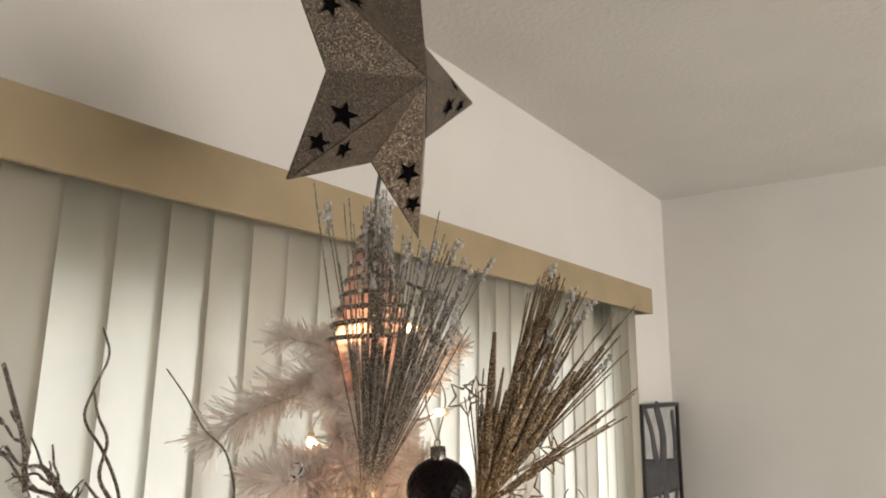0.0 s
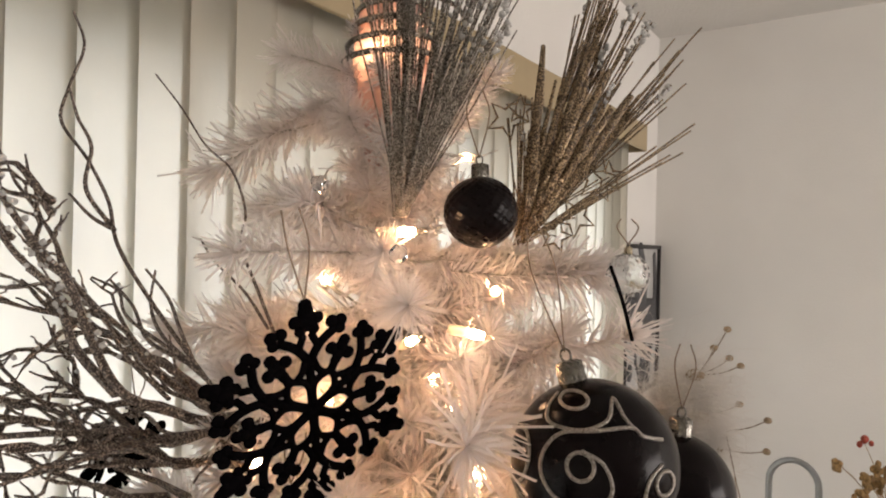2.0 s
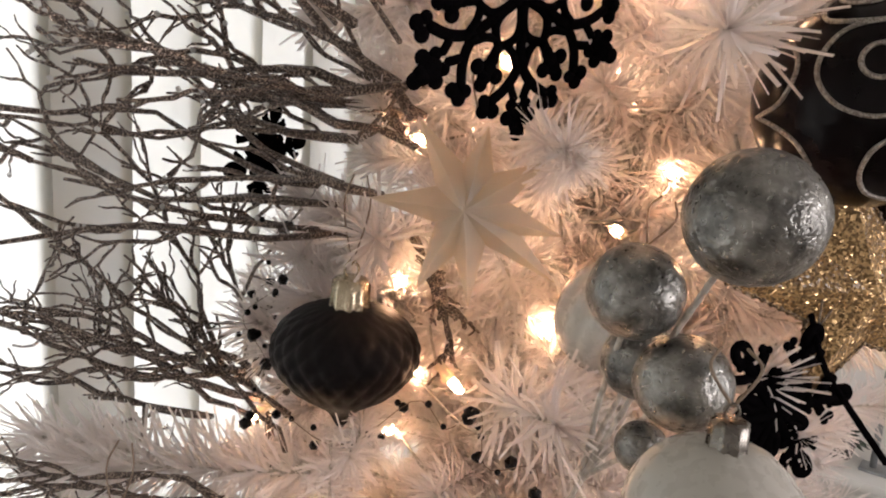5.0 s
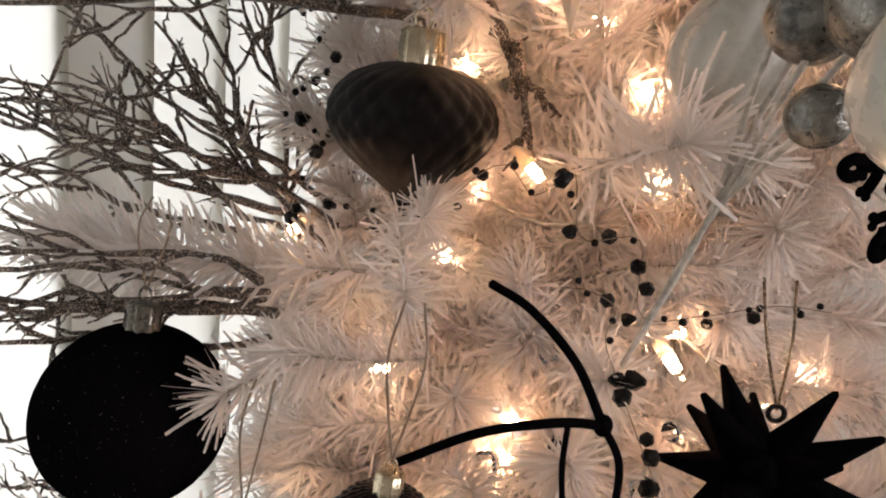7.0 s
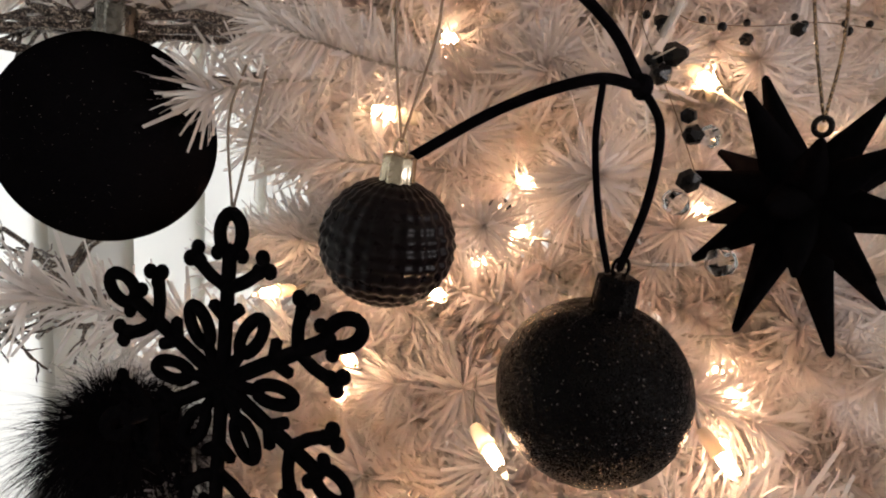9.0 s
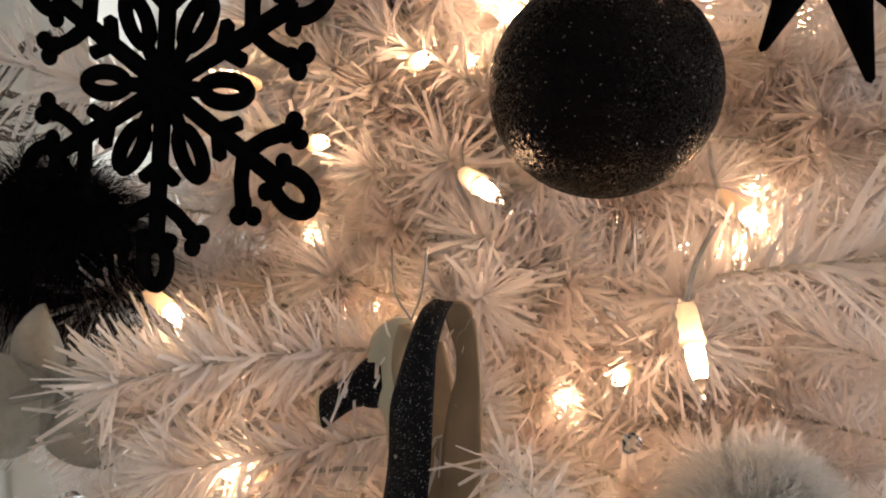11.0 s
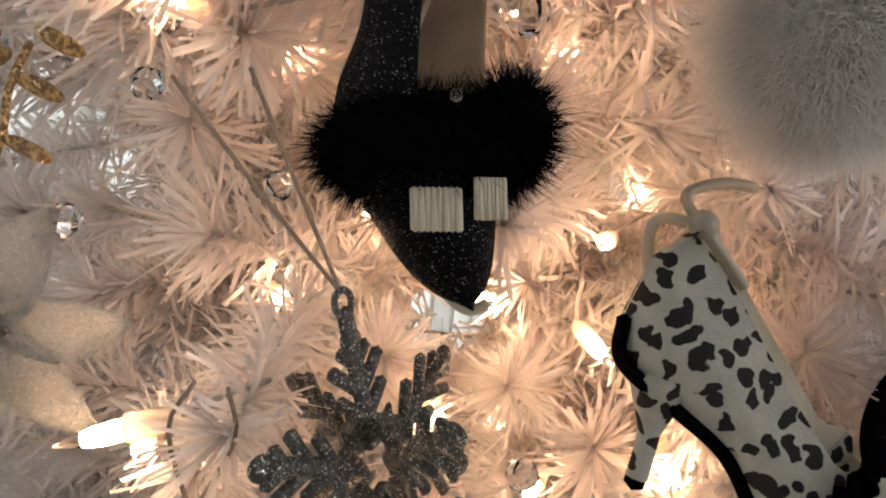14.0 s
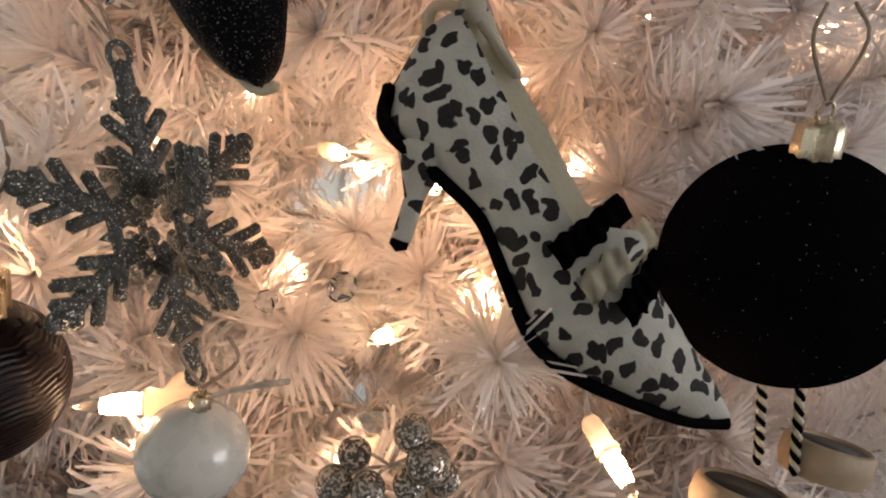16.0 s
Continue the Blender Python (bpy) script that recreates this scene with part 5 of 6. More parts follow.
def curl_twig(label, lines, r=0.0018):
    t = thing("curly_twig", label, "twig", Matrix.Translation(lines[0][-1]), "glittered twig sprays")
    for ln in lines:
        part("twig", tube(bmesh.new(), smooth_path([Vector(p) - t.location for p in ln], 6), [r * 0.5, r], 6), M_TWIG, t, "", False)
    return t


curl_twig("dark glittered curly willow twig rising beside the blinds", [
    [(-0.2757, 0.5278, 1.736), (-0.2686, 0.5283, 1.714), (-0.2789, 0.5297, 1.686), (-0.2837, 0.5306, 1.664), (-0.2663, 0.5309, 1.639), (-0.2521, 0.5313, 1.611), (-0.2458, 0.5322, 1.582), (-0.2235, 0.5326, 1.545), (-0.1893, 0.533, 1.498), (-0.1712, 0.5332, 1.474)],
    [(-0.277, 0.5276, 1.685), (-0.2716, 0.5281, 1.666), (-0.2627, 0.5285, 1.647), (-0.2662, 0.5296, 1.619), (-0.2479, 0.5319, 1.592)],
    [(-0.2775, 0.5301, 1.616), (-0.2628, 0.5301, 1.601), (-0.2491, 0.5319, 1.593)]])
curl_twig("fine glittered twig crossing the blinds", [
    [(-0.2332, 0.5573, 1.704), (-0.2148, 0.5575, 1.681), (-0.1976, 0.5578, 1.655), (-0.1784, 0.5577, 1.637), (-0.166, 0.5482, 1.608), (-0.1658, 0.5391, 1.584), (-0.1553, 0.5397, 1.556), (-0.1405, 0.5302, 1.526)],
    [(-0.194, 0.54, 1.588), (-0.1837, 0.5402, 1.572), (-0.1633, 0.5401, 1.552), (-0.1444, 0.5302, 1.528)]], 0.0013)
curl_twig("dark twigs with looping double stems", [
    [(-0.2582, 0.5233, 1.561), (-0.2407, 0.523, 1.552), (-0.2347, 0.5234, 1.535), (-0.2035, 0.523, 1.512), (-0.1801, 0.5228, 1.493)],
    [(-0.2466, 0.523, 1.56), (-0.2309, 0.523, 1.542), (-0.221, 0.5234, 1.52), (-0.1957, 0.5229, 1.506)],
    [(-0.2228, 0.5218, 1.567), (-0.2079, 0.5219, 1.548), (-0.1999, 0.5223, 1.527), (-0.1899, 0.5228, 1.504)],
    [(-0.2166, 0.5216, 1.566), (-0.2194, 0.5225, 1.543), (-0.2114, 0.5229, 1.523), (-0.1879, 0.5229, 1.501)],
    [(-0.2658, 0.5239, 1.554), (-0.2501, 0.524, 1.534), (-0.2343, 0.5244, 1.508), (-0.2069, 0.5243, 1.481)]], 0.0017)
t = curl_twig("thick brown twig set with clear crystals", [
    [(-0.321, 0.4805, 1.706), (-0.2991, 0.4817, 1.65), (-0.2933, 0.4827, 1.615), (-0.27, 0.4831, 1.58), (-0.2522, 0.4831, 1.56), (-0.2395, 0.4838, 1.528), (-0.2197, 0.4843, 1.494), (-0.191, 0.5013, 1.477)],
    [(-0.2983, 0.4835, 1.598), (-0.284, 0.4837, 1.577), (-0.2591, 0.4836, 1.552), (-0.2481, 0.4843, 1.521), (-0.2232, 0.4844, 1.493)]], 0.0032)
rng = random.Random(9)
bm = bmesh.new()
for k in range(60):
    u = rng.random()
    p = Vector((-0.2967, 0.4797, 1.619)).lerp(Vector((-0.229, 0.481, 1.512)), u) - t.location + Vector((rng.gauss(0, 0.006), rng.gauss(0, 0.003), rng.gauss(0, 0.005)))
    bmesh.ops.create_icosphere(bm, subdivisions=1, radius=rng.uniform(0.001, 0.0023), matrix=Matrix.Translation(p))
part("crystal_dusting", bm, M_ICE, t, "clear crystal chips", False)["kind"] = "stuff"

twig_spray("dense brown glittered twigs fanning out sideways", (-0.1725, 0.5724, 1.433),
           [(-1, -0.15, 0.05), (-1, -0.2, 0.3), (-1, -0.1, -0.1), (-1, 0.1, 0.2), (-1, -0.3, 0.12), (-1, 0.0, 0.5), (-1, -0.25, -0.02), (-0.9, 0.2, 0.45), (-0.8, 0, 0.8)], 11, 0.22, 0.0023, 0.25, 6, 0.05)
twig_spray("brown glittered twigs with tiny forked shoots", (-0.2102, 0.5956, 1.374),
           [(-1, -0.2, 0.25), (-1, -0.1, 0.05), (-1, 0, 0.15), (-1, -0.3, 0.1), (-1, 0.1, 0.4), (-1, -0.2, 0.0)], 17, 0.26, 0.0022, 0.25, 5, 0.05)
twig_spray("forked brown twigs against the bright blinds", (-0.2805, 0.5965, 1.209),
           [(-1, -0.1, 0.45), (-1, -0.2, 0.2), (-0.8, 0, 0.7), (-1, -0.1, 0.05), (-1, 0.1, 0.3), (-0.5, 0, 0.9), (-1, -0.2, 0.6), (-0.2, 0.05, 1.0), (-1, -0.15, 0.33)], 23, 0.19, 0.0019, 0.25, 8)
twig_spray("brown glittered twigs lying over a black bauble", (-0.2664, 0.5138, 1.174),
           [(-1, -0.25, 0.0), (-1, -0.3, 0.1), (-1, -0.2, -0.08), (-1, -0.35, 0.04), (-1, -0.1, 0.16), (-1, -0.4, -0.03)], 29, 0.17, 0.0018, 0.15, 4)
twig_spray("small forked twigs low beside the blinds", (-0.3693, 0.5699, 1.027),
           [(-1, -0.1, -0.2), (-1, -0.2, 0.1), (-1, 0, -0.4), (-0.8, 0, 0.3), (-1, 0.1, 0.0), (-0.7, -0.1, -0.6)], 31, 0.12, 0.0014, 0.3, 6, 0.05)
twig_spray("dark twig ends above the window side", (-0.2896, 0.4879, 1.605), [(-0.5, 0, 0.6), (-0.7, 0, 0.5), (-0.35, 0.05, 0.8), (-0.9, 0.0, 0.5)], 37, 0.07, 0.0016, 0.5, 1)
twig_spray("short gold-brown glitter twig", (-0.155, 0.5638, 1.34), [(0.35, -0.1, -0.9), (0.5, 0, -0.7), (0.2, 0, -0.9)], 41, 0.06, 0.0022, 0.2, 3)

# ---- silver ball pick ----
t = thing("silver_ball_pick", "pick of mottled silver-leaf balls on bundled stems", "pick", Matrix.Translation((-0.0873, 0.462, 1.182)))
o = t.location.copy()
joint = Vector((-0.0597, 0.4638, 1.247)) - o
for c, r in (((-0.0255, 0.3726, 1.398), 0.0230), ((-0.0526, 0.41, 1.363), 0.0195), ((-0.0312, 0.4062, 1.328), 0.0196), ((-0.0428, 0.4327, 1.327), 0.0165), ((-0.0401, 0.4227, 1.292), 0.0115)):
    p = Vector(c) - o
    g = globe(r, lambda a, q: 1 + 0.012 * math.sin(5 * a + 3 * q) * math.sin(4 * q + a), 40, 26)
    bmesh.ops.translate(g, vec=p, verts=g.verts)
    part("silver_ball", g, M_SILVERLEAF, t)
    part("stem", tube(bmesh.new(), smooth_path([p + (joint - p).normalized() * r * 0.95, p.lerp(joint, 0.5) + Vector((0, 0.004, 0)), joint, (0, 0, 0)], 5), 0.0013, 6), M_STEM, t)

# ---- black ribbon and pipe-cleaner bow ----
t = thing("black_ribbon_bow", "black chenille ribbon knotted over a branch with a hanging loop", "ribbon", Matrix.Translation((-0.0964, 0.4434, 1.161)))
o = t.location.copy()
for pts, r in (([(-0.1481, 0.4736, 1.211), (-0.129, 0.4665, 1.202), (-0.1085, 0.4554, 1.183), (-0.0964, 0.4434, 1.161)], 0.0022),
               ([(-0.0964, 0.4434, 1.161), (-0.116, 0.4388, 1.162), (-0.148, 0.4493, 1.149), (-0.1833, 0.4598, 1.126)], 0.0022),
               ([(-0.1116, 0.4397, 1.161), (-0.1122, 0.4367, 1.14), (-0.1074, 0.4378, 1.113), (-0.1008, 0.4398, 1.091)], 0.0013),
               ([(-0.0964, 0.4434, 1.161), (-0.0888, 0.4387, 1.146), (-0.0899, 0.4386, 1.119), (-0.0965, 0.4402, 1.092)], 0.0017)):
    part("ribbon", tube(bmesh.new(), smooth_path([Vector(p) - o for p in pts], 7), r, 8), M_BLACKCLOTH_HOLE, t)
part("knot", ball(bmesh.new(), (0, 0, 0), 0.0042, 12, 8, (1, 0.7, 1.2)), M_BLACKCLOTH_HOLE, t)
t = thing("black_ribbon_end", "short black ribbon end among the branches", "ribbon", Matrix.Translation((0.0918, 0.5397, 1.575)))
o = t.location.copy()
part("ribbon", tube(bmesh.new(), smooth_path([Vector(p) - o for p in ((0.0918, 0.5397, 1.575), (0.0994, 0.5352, 1.551), (0.1055, 0.5309, 1.524))], 5), 0.0014, 8), M_BLACKCLOTH_HOLE, t)
t = thing("black_ribbon_end", "long black ribbon strand hanging deep in the branches", "ribbon", Matrix.Translation((0.0672, 0.4944, 1.317)))
o = t.location.copy()
part("ribbon", tube(bmesh.new(), smooth_path([Vector(p) - o for p in ((0.0652, 0.5201, 1.354), (0.0672, 0.4944, 1.317), (0.0765, 0.482, 1.298), (0.0923, 0.4695, 1.274))], 5), 0.0017, 8), M_BLACKCLOTH_HOLE, t)


# ---- bead garland ----
def garland(label, pts, seed, gap=0.011):
    """Wire strung with small black beads and faceted drops."""
    rg = random.Random(seed)
    line = smooth_path(pts, 14)
    t = thing("bead_garland", label, "garland", Matrix.Translation(line[0]), "black bead garlands")
    o = t.location.copy()
    part("wire", tube(bmesh.new(), [p - o for p in line[::3] + line[-1:]], 0.0003, 4), M_THREAD, t)
    run = 0.0
    for a, b in zip(line, line[1:]):
        run += (b - a).length
        if run > gap:
            run = rg.uniform(-0.006, 0.003)
            p = b - o + Vector((rg.gauss(0, 0.003), rg.gauss(0, 0.003), rg.gauss(0, 0.003)))
            if rg.random() < 0.36:
                q = rg.uniform(0.0032, 0.0050)
                bm = lathe(bmesh.new(), [(q * 0.25, -q), (q * 0.95, -q * 0.75), (q, 0.0), (q * 0.35, q * 0.95)], 6)
                bmesh.ops.rotate(bm, matrix=Euler((rg.uniform(-1.5, 1.5), rg.uniform(-1.5, 1.5), 0)).to_matrix(), verts=bm.verts)
                bmesh.ops.translate(bm, vec=p, verts=bm.verts)
                part("drop_bead", bm, M_BLACKPLASTIC, t, "faceted black drop", False)
            else:
                part("bead", ball(bmesh.new(), p, rg.uniform(0.0016, 0.0024), 8, 6), M_BLACKPLASTIC, t)
    return t


garland("black beaded wire garland hanging beside an onion bauble", [(-0.2685, 0.5899, 1.363), (-0.2727, 0.586, 1.339), (-0.2533, 0.584, 1.317), (-0.2772, 0.5738, 1.293), (-0.2578, 0.5658, 1.265), (-0.2671, 0.5605, 1.234), (-0.2676, 0.5576, 1.215)], 2, 0.008)
garland("second black bead strand with faceted drops", [(-0.282, 0.6216, 1.334), (-0.2585, 0.6193, 1.323), (-0.2871, 0.619, 1.296), (-0.2612, 0.616, 1.276), (-0.2584, 0.5669, 1.273)], 7, 0.008)
garland("black beaded wire garland draped over white branches", [(-0.2519, 0.562, 1.237), (-0.1955, 0.5242, 1.229), (-0.1495, 0.5224, 1.264), (-0.1293, 0.5166, 1.25), (-0.11, 0.5199, 1.263), (-0.1042, 0.5104, 1.231), (-0.0744, 0.5127, 1.232), (-0.0732, 0.4973, 1.197), (-0.036, 0.5139, 1.196), (0.0029, 0.5265, 1.202), (0.0329, 0.5276, 1.201)], 3, 0.009)
garland("black bead strand falling behind a ribbon knot", [(-0.1145, 0.4878, 1.209), (-0.1034, 0.4833, 1.21), (-0.0899, 0.4776, 1.204), (-0.094, 0.4717, 1.19), (-0.0865, 0.4642, 1.171), (-0.0777, 0.4576, 1.151), (-0.0662, 0.4585, 1.128)], 5, 0.007)
garland("short black bead strand over a glitter bauble", [(-0.1113, 0.5158, 1.12), (-0.1031, 0.5154, 1.117), (-0.0956, 0.5134, 1.107), (-0.0863, 0.5136, 1.106)], 8, 0.006)


def crystal(p, r, seed):
    rg = random.Random(seed)
    t = thing("crystal_bead", "clear faceted crystal bead caught among the needles", "crystal", Matrix.Translation(p), "crystal beads")
    bm = lathe(bmesh.new(), [(r * 0.35, -r), (r, -r * 0.3), (r, r * 0.3), (r * 0.5, r * 0.9)], 6)
    bmesh.ops.rotate(bm, matrix=Euler((rg.uniform(-1, 1), rg.uniform(-1, 1), rg.uniform(0, 3))).to_matrix(), verts=bm.verts)
    part("bead", bm, M_CRYSTAL, t, "", False)


for k, (p, r) in enumerate((((-0.1141, 0.5057, 1.17), 0.0055), ((-0.0675, 0.4766, 1.116), 0.006), ((-0.0495, 0.4628, 1.094), 0.0065), ((-0.0553, 0.4826, 1.145), 0.005), ((-0.2474, 0.565, 1.187), 0.006),
                            ((-0.1404, 0.5213, 1.098), 0.008), ((-0.0761, 0.4307, 0.9141), 0.004), ((-0.223, 0.4197, 0.866), 0.005), ((-0.0996, 0.4209, 0.7427), 0.006), ((-0.1234, 0.4017, 0.7424), 0.004),
                            ((-0.2623, 0.4455, 0.8161), 0.006), ((-0.2715, 0.4444, 0.8114), 0.005), ((-0.1156, 0.4366, 0.8961), 0.007), ((-0.1889, 0.4336, 0.8367), 0.005), ((-0.0572, 0.495, 1.581), 0.006),
                            ((-0.2568, 0.6015, 1.353), 0.006), ((-0.2974, 0.4633, 0.8789), 0.006), ((-0.2885, 0.4617, 0.8713), 0.005), ((-0.2954, 0.4481, 0.8563), 0.006), ((-0.1125, 0.5291, 1.627), 0.006))):
    crystal(p, r, k)

# ---- feather tuft with stamen beads ----
t = thing("feather_pick", "white down feather pick with beaded stamens", "feather pick", Matrix.Translation((0.1717, 0.594, 1.453)))
o = t.location.copy()
vs, fs = hairs(6500, lambda rg: (Vector((rg.gauss(-0.004, 0.016), rg.gauss(0, 0.01), rg.gauss(-0.004, 0.022))), Vector((rg.uniform(-0.2, 1.0), rg.uniform(-0.6, 0.2), rg.uniform(-0.4, 0.7)))), 0.03, 0.05, 0.00026, 3)
part("down", (vs, fs), M_FEATHER, t, "", False)["kind"] = "stuff"
vs, fs = hairs(34, lambda rg: (Vector((rg.gauss(0.01, 0.01), 0, rg.gauss(0, 0.02))), Vector((1, rg.uniform(-0.3, 0.3), rg.uniform(-0.6, 0.6)))), 0.08, 0.1, 0.0002, 4)
part("long_barbs", (vs, fs), M_FEATHER, t, "", False)["kind"] = "stuff"
for tip, root in (((0.2063, 0.5975, 1.525), (0.1828, 0.5962, 1.49)), ((0.1953, 0.597, 1.51), (0.1836, 0.5961, 1.49)), ((0.2051, 0.5908, 1.503), (0.1837, 0.596, 1.489)), ((0.2138, 0.5899, 1.497), (0.1837, 0.596, 1.488)),
                  ((0.2124, 0.5877, 1.467), (0.1859, 0.5935, 1.457)), ((0.2344, 0.5855, 1.455), (0.2049, 0.5915, 1.445)), ((0.2331, 0.5838, 1.431), (0.1991, 0.5908, 1.431)), ((0.1938, 0.5812, 1.433), (0.1782, 0.5927, 1.441))):
    a, b = Vector(tip) - o, Vector(root) - o
    stem = part("stamen", tube(bmesh.new(), smooth_path([b, a.lerp(b, 0.45) + Vector((0, 0, -0.002)), a], 4), 0.0005, 5), M_THREAD, t)
    part("stamen_bead", ball(bmesh.new(), a, 0.0031, 10, 8, (1, 1, 0.85)), M_TAN, stem, "tan bead")
for root in ((0.1757, 0.5866, 1.49), (0.1797, 0.5838, 1.457)):
    part("pod", ball(bmesh.new(), Vector(root) - o, 0.006, 12, 8, (1.3, 0.8, 0.8)), M_TAN, t, "tan seed pod")
for pts in (((0.2017, 0.5809, 1.435), (0.2061, 0.5779, 1.399), (0.1952, 0.5751, 1.353)), ((0.1995, 0.5816, 1.443), (0.2114, 0.5767, 1.387), (0.2229, 0.5727, 1.343))):
    part("filament", tube(bmesh.new(), smooth_path([Vector(p) - o for p in pts], 5), 0.0005, 4), M_THREAD, t)


# ---- furs ----
def fur_ball(name, label, m, radii, count, length, material, core, seed, droop=0.15, width=0.00022):
    t = thing(name, label, "fur ornament", m)
    part("core", ball(bmesh.new(), (0, 0, 0), 1.0, 24, 16, [q * 0.85 for q in radii]), core, t)

    def root(rg):
        d = Vector((rg.gauss(0, 1), rg.gauss(0, 1), rg.gauss(0, 1))).normalized()
        return Vector([d[i] * radii[i] * 0.82 for i in range(3)]), d

    part("fur", hairs(count, root, length, droop, width, seed, 0.45), material, t, "", False)["kind"] = "stuff"
    return t


fur_ball("fur_pompom", "fluffy white fur pompom", tipped((-0.0455, 0.3917, 0.8996)), (0.029, 0.022, 0.035), 19000, 0.013, M_FURWHITE, M_FURWHITE, 6, 0.15, 0.00017)
fur_ball("fur_trimmed_ornament", "black feathery fur trim on a round white ornament", tipped((-0.3322, 0.5034, 0.9603)), (0.026, 0.016, 0.024), 8000, 0.040, M_FURBLACK, M_FURBLACK, 7, 0.45)
t = thing("round_white_ornament", "round white disc ornament below black fur", "ornament", pose(-0.3576, 0.5093, 0.9046, 70, 0, 10))
part("disc", lathe(bmesh.new(), [(0.001, -0.008), (0.028, -0.008), (0.033, -0.002), (0.033, 0.002), (0.028, 0.008), (0.001, 0.008)], 32), M_PEARL, t)
part("knob", ball(bmesh.new(), (-0.018, 0.016, 0.012), 0.006, 12, 8), M_SILVERLEAF, t)

# ---- slingback shoe with fur trim ----
t = thing("fur_slingback_shoe", "miniature black lurex slingback shoe with black fur trim", "shoe ornament", pose(-0.1446, 0.4159, 0.9036, -12.5, -3.7, 1))
S = 0.188 / 1141


def flatp(x, y, d=0.0):
    """A point in the shoe's own upright plane: x to its side, y down from the strap top, d deeper."""
    return Vector((x * S, d, -y * S))


def band(rows, thick, bulge=0.0):
    """A strip of leather or cloth; rows run down it: left edge, right edge, height, depth of both edges."""
    bm = bmesh.new()
    cuts = []
    mids = smooth_path([((l + r) / 2, y, (a + b) / 2) for l, r, y, a, b in rows], 4)
    wide = smooth_path([((r - l) / 2, 0, (b - a) / 2) for l, r, y, a, b in rows], 4)
    for c, w in zip(mids, wide):
        cuts.append([bm.verts.new(flatp(c.x + w.x * s, c.y, c.z + w.z * s - bulge * (1 - s * s))) for s in (-1, -0.75, -0.4, 0, 0.4, 0.75, 1)])
    for a, b in zip(cuts, cuts[1:]):
        for k in range(6):
            bm.faces.new((a[k], a[k + 1], b[k + 1], b[k]))
    bmesh.ops.recalc_face_normals(bm, faces=bm.faces)
    bmesh.ops.solidify(bm, geom=bm.faces[:], thickness=thick)
    return bm


part("sling_strap", band([(-17, 19, -361, 0.009, 0.010), (-46, 4, -334, 0.006, 0.006), (-71, -13, -264, 0.004, 0.001), (-91, -15, -193, 0.004, -0.001), (-105, -17, -131, 0.004, -0.002), (-106, -20, -29, 0.004, -0.002),
                         (-122, -28, 88, 0.005, -0.002), (-161, -31, 189, 0.007, -0.002), (-170, -28, 283, 0.006, -0.002)], 0.0012, 0.0022), M_KNIT, t, "black lurex knit strap")
part("strap_inside", band([(11, 44, -362, 0.011, 0.010), (1, 63, -346, 0.013, 0.010), (12, 76, -303, 0.016, 0.010), (32, 83, -248, 0.018, 0.010), (34, 88, -186, 0.019, 0.010), (22, 90, -139, 0.020, 0.010),
                          (11, 90, -68, 0.021, 0.010), (3, 87, 49, 0.020, 0.008), (-20, 84, 189, 0.014, 0.005), (-20, 84, 270, 0.012, 0.005)], 0.0012, -0.0015), M_TAN, t, "tan inner face of the strap")
part("footbed", band([(-40, 0, -262, 0.026, 0.025), (-60, 20, -200, 0.027, 0.025), (-70, 40, -110, 0.027, 0.025), (-75, 40, 0, 0.026, 0.024), (-75, 30, 120, 0.020, 0.018), (-60, 60, 270, 0.010, 0.010)], 0.0025), M_TAN, t, "tan leatherette footbed")
cup = part("heel_cup", band([(-112, -72, -322, 0.014, 0.014), (-148, -60, -296, 0.014, 0.012), (-164, -66, -262, 0.014, 0.011), (-168, -76, -222, 0.015, 0.010), (-162, -86, -182, 0.015, 0.010), (-147, -96, -131, 0.015, 0.009), (-126, -98, -84, 0.014, 0.009),
                            (-112, -98, 30, 0.012, 0.009), (-135, -110, 100, 0.010, 0.008)], 0.0014, 0.001), M_CREAM, t, "cream satin heel cup")
part("lining_fold", tube(bmesh.new(), smooth_path([flatp(-78, -300, 0.009), flatp(-92, -262, 0.009), flatp(-98, -215, 0.009), flatp(-94, -170, 0.008)], 5), [0.0035, 0.0015], 8), M_TAN, cup, "tan fold of lining")
upper = smooth_path([(-140, -250, 0), (-178, -222, 0), (-218, -186, 0), (-276, -147, 0)], 5)
lower = smooth_path([(-128, -124, 0), (-150, -112, 0), (-196, -112, 0), (-266, -64, 0)], 5)
bm = bmesh.new()
rows = []
for p, q in zip(upper, lower):
    ring = []
    for k in range(16):
        a = 2 * math.pi * k / 16
        c = (p + q) / 2 + (p - q) * 0.5 * math.cos(a)
        ring.append(bm.verts.new(flatp(c.x, c.y, 0.0185 + 0.0068 * math.sin(a))))
    rows.append(ring)
for p, q in zip(rows, rows[1:]):
    for k in range(16):
        bm.faces.new((p[k], p[(k + 1) % 16], q[(k + 1) % 16], q[k]))
bm.faces.new(rows[0])
bm.faces.new(rows[-1][::-1])
bmesh.ops.recalc_face_normals(bm, faces=bm.faces)
heel = part("heel_block", bm, M_KNIT, t, "flared black heel")
part("heel_tip", tube(bmesh.new(), [flatp(-278, -146, 0.0175), flatp(-275, -104, 0.0175), flatp(-267, -63, 0.0175)], 0.0018, 8), M_CREAM, heel, "cream heel tip")
core = bmesh.new()
ball(core, flatp(-10, 294, 0.004), 1.0, 20, 12, (0.031, 0.014, 0.017))
ball(core, flatp(132, 255, 0.006), 1.0, 16, 10, (0.012, 0.010, 0.015))
part("fur_core", core, M_FURBLACK, t)
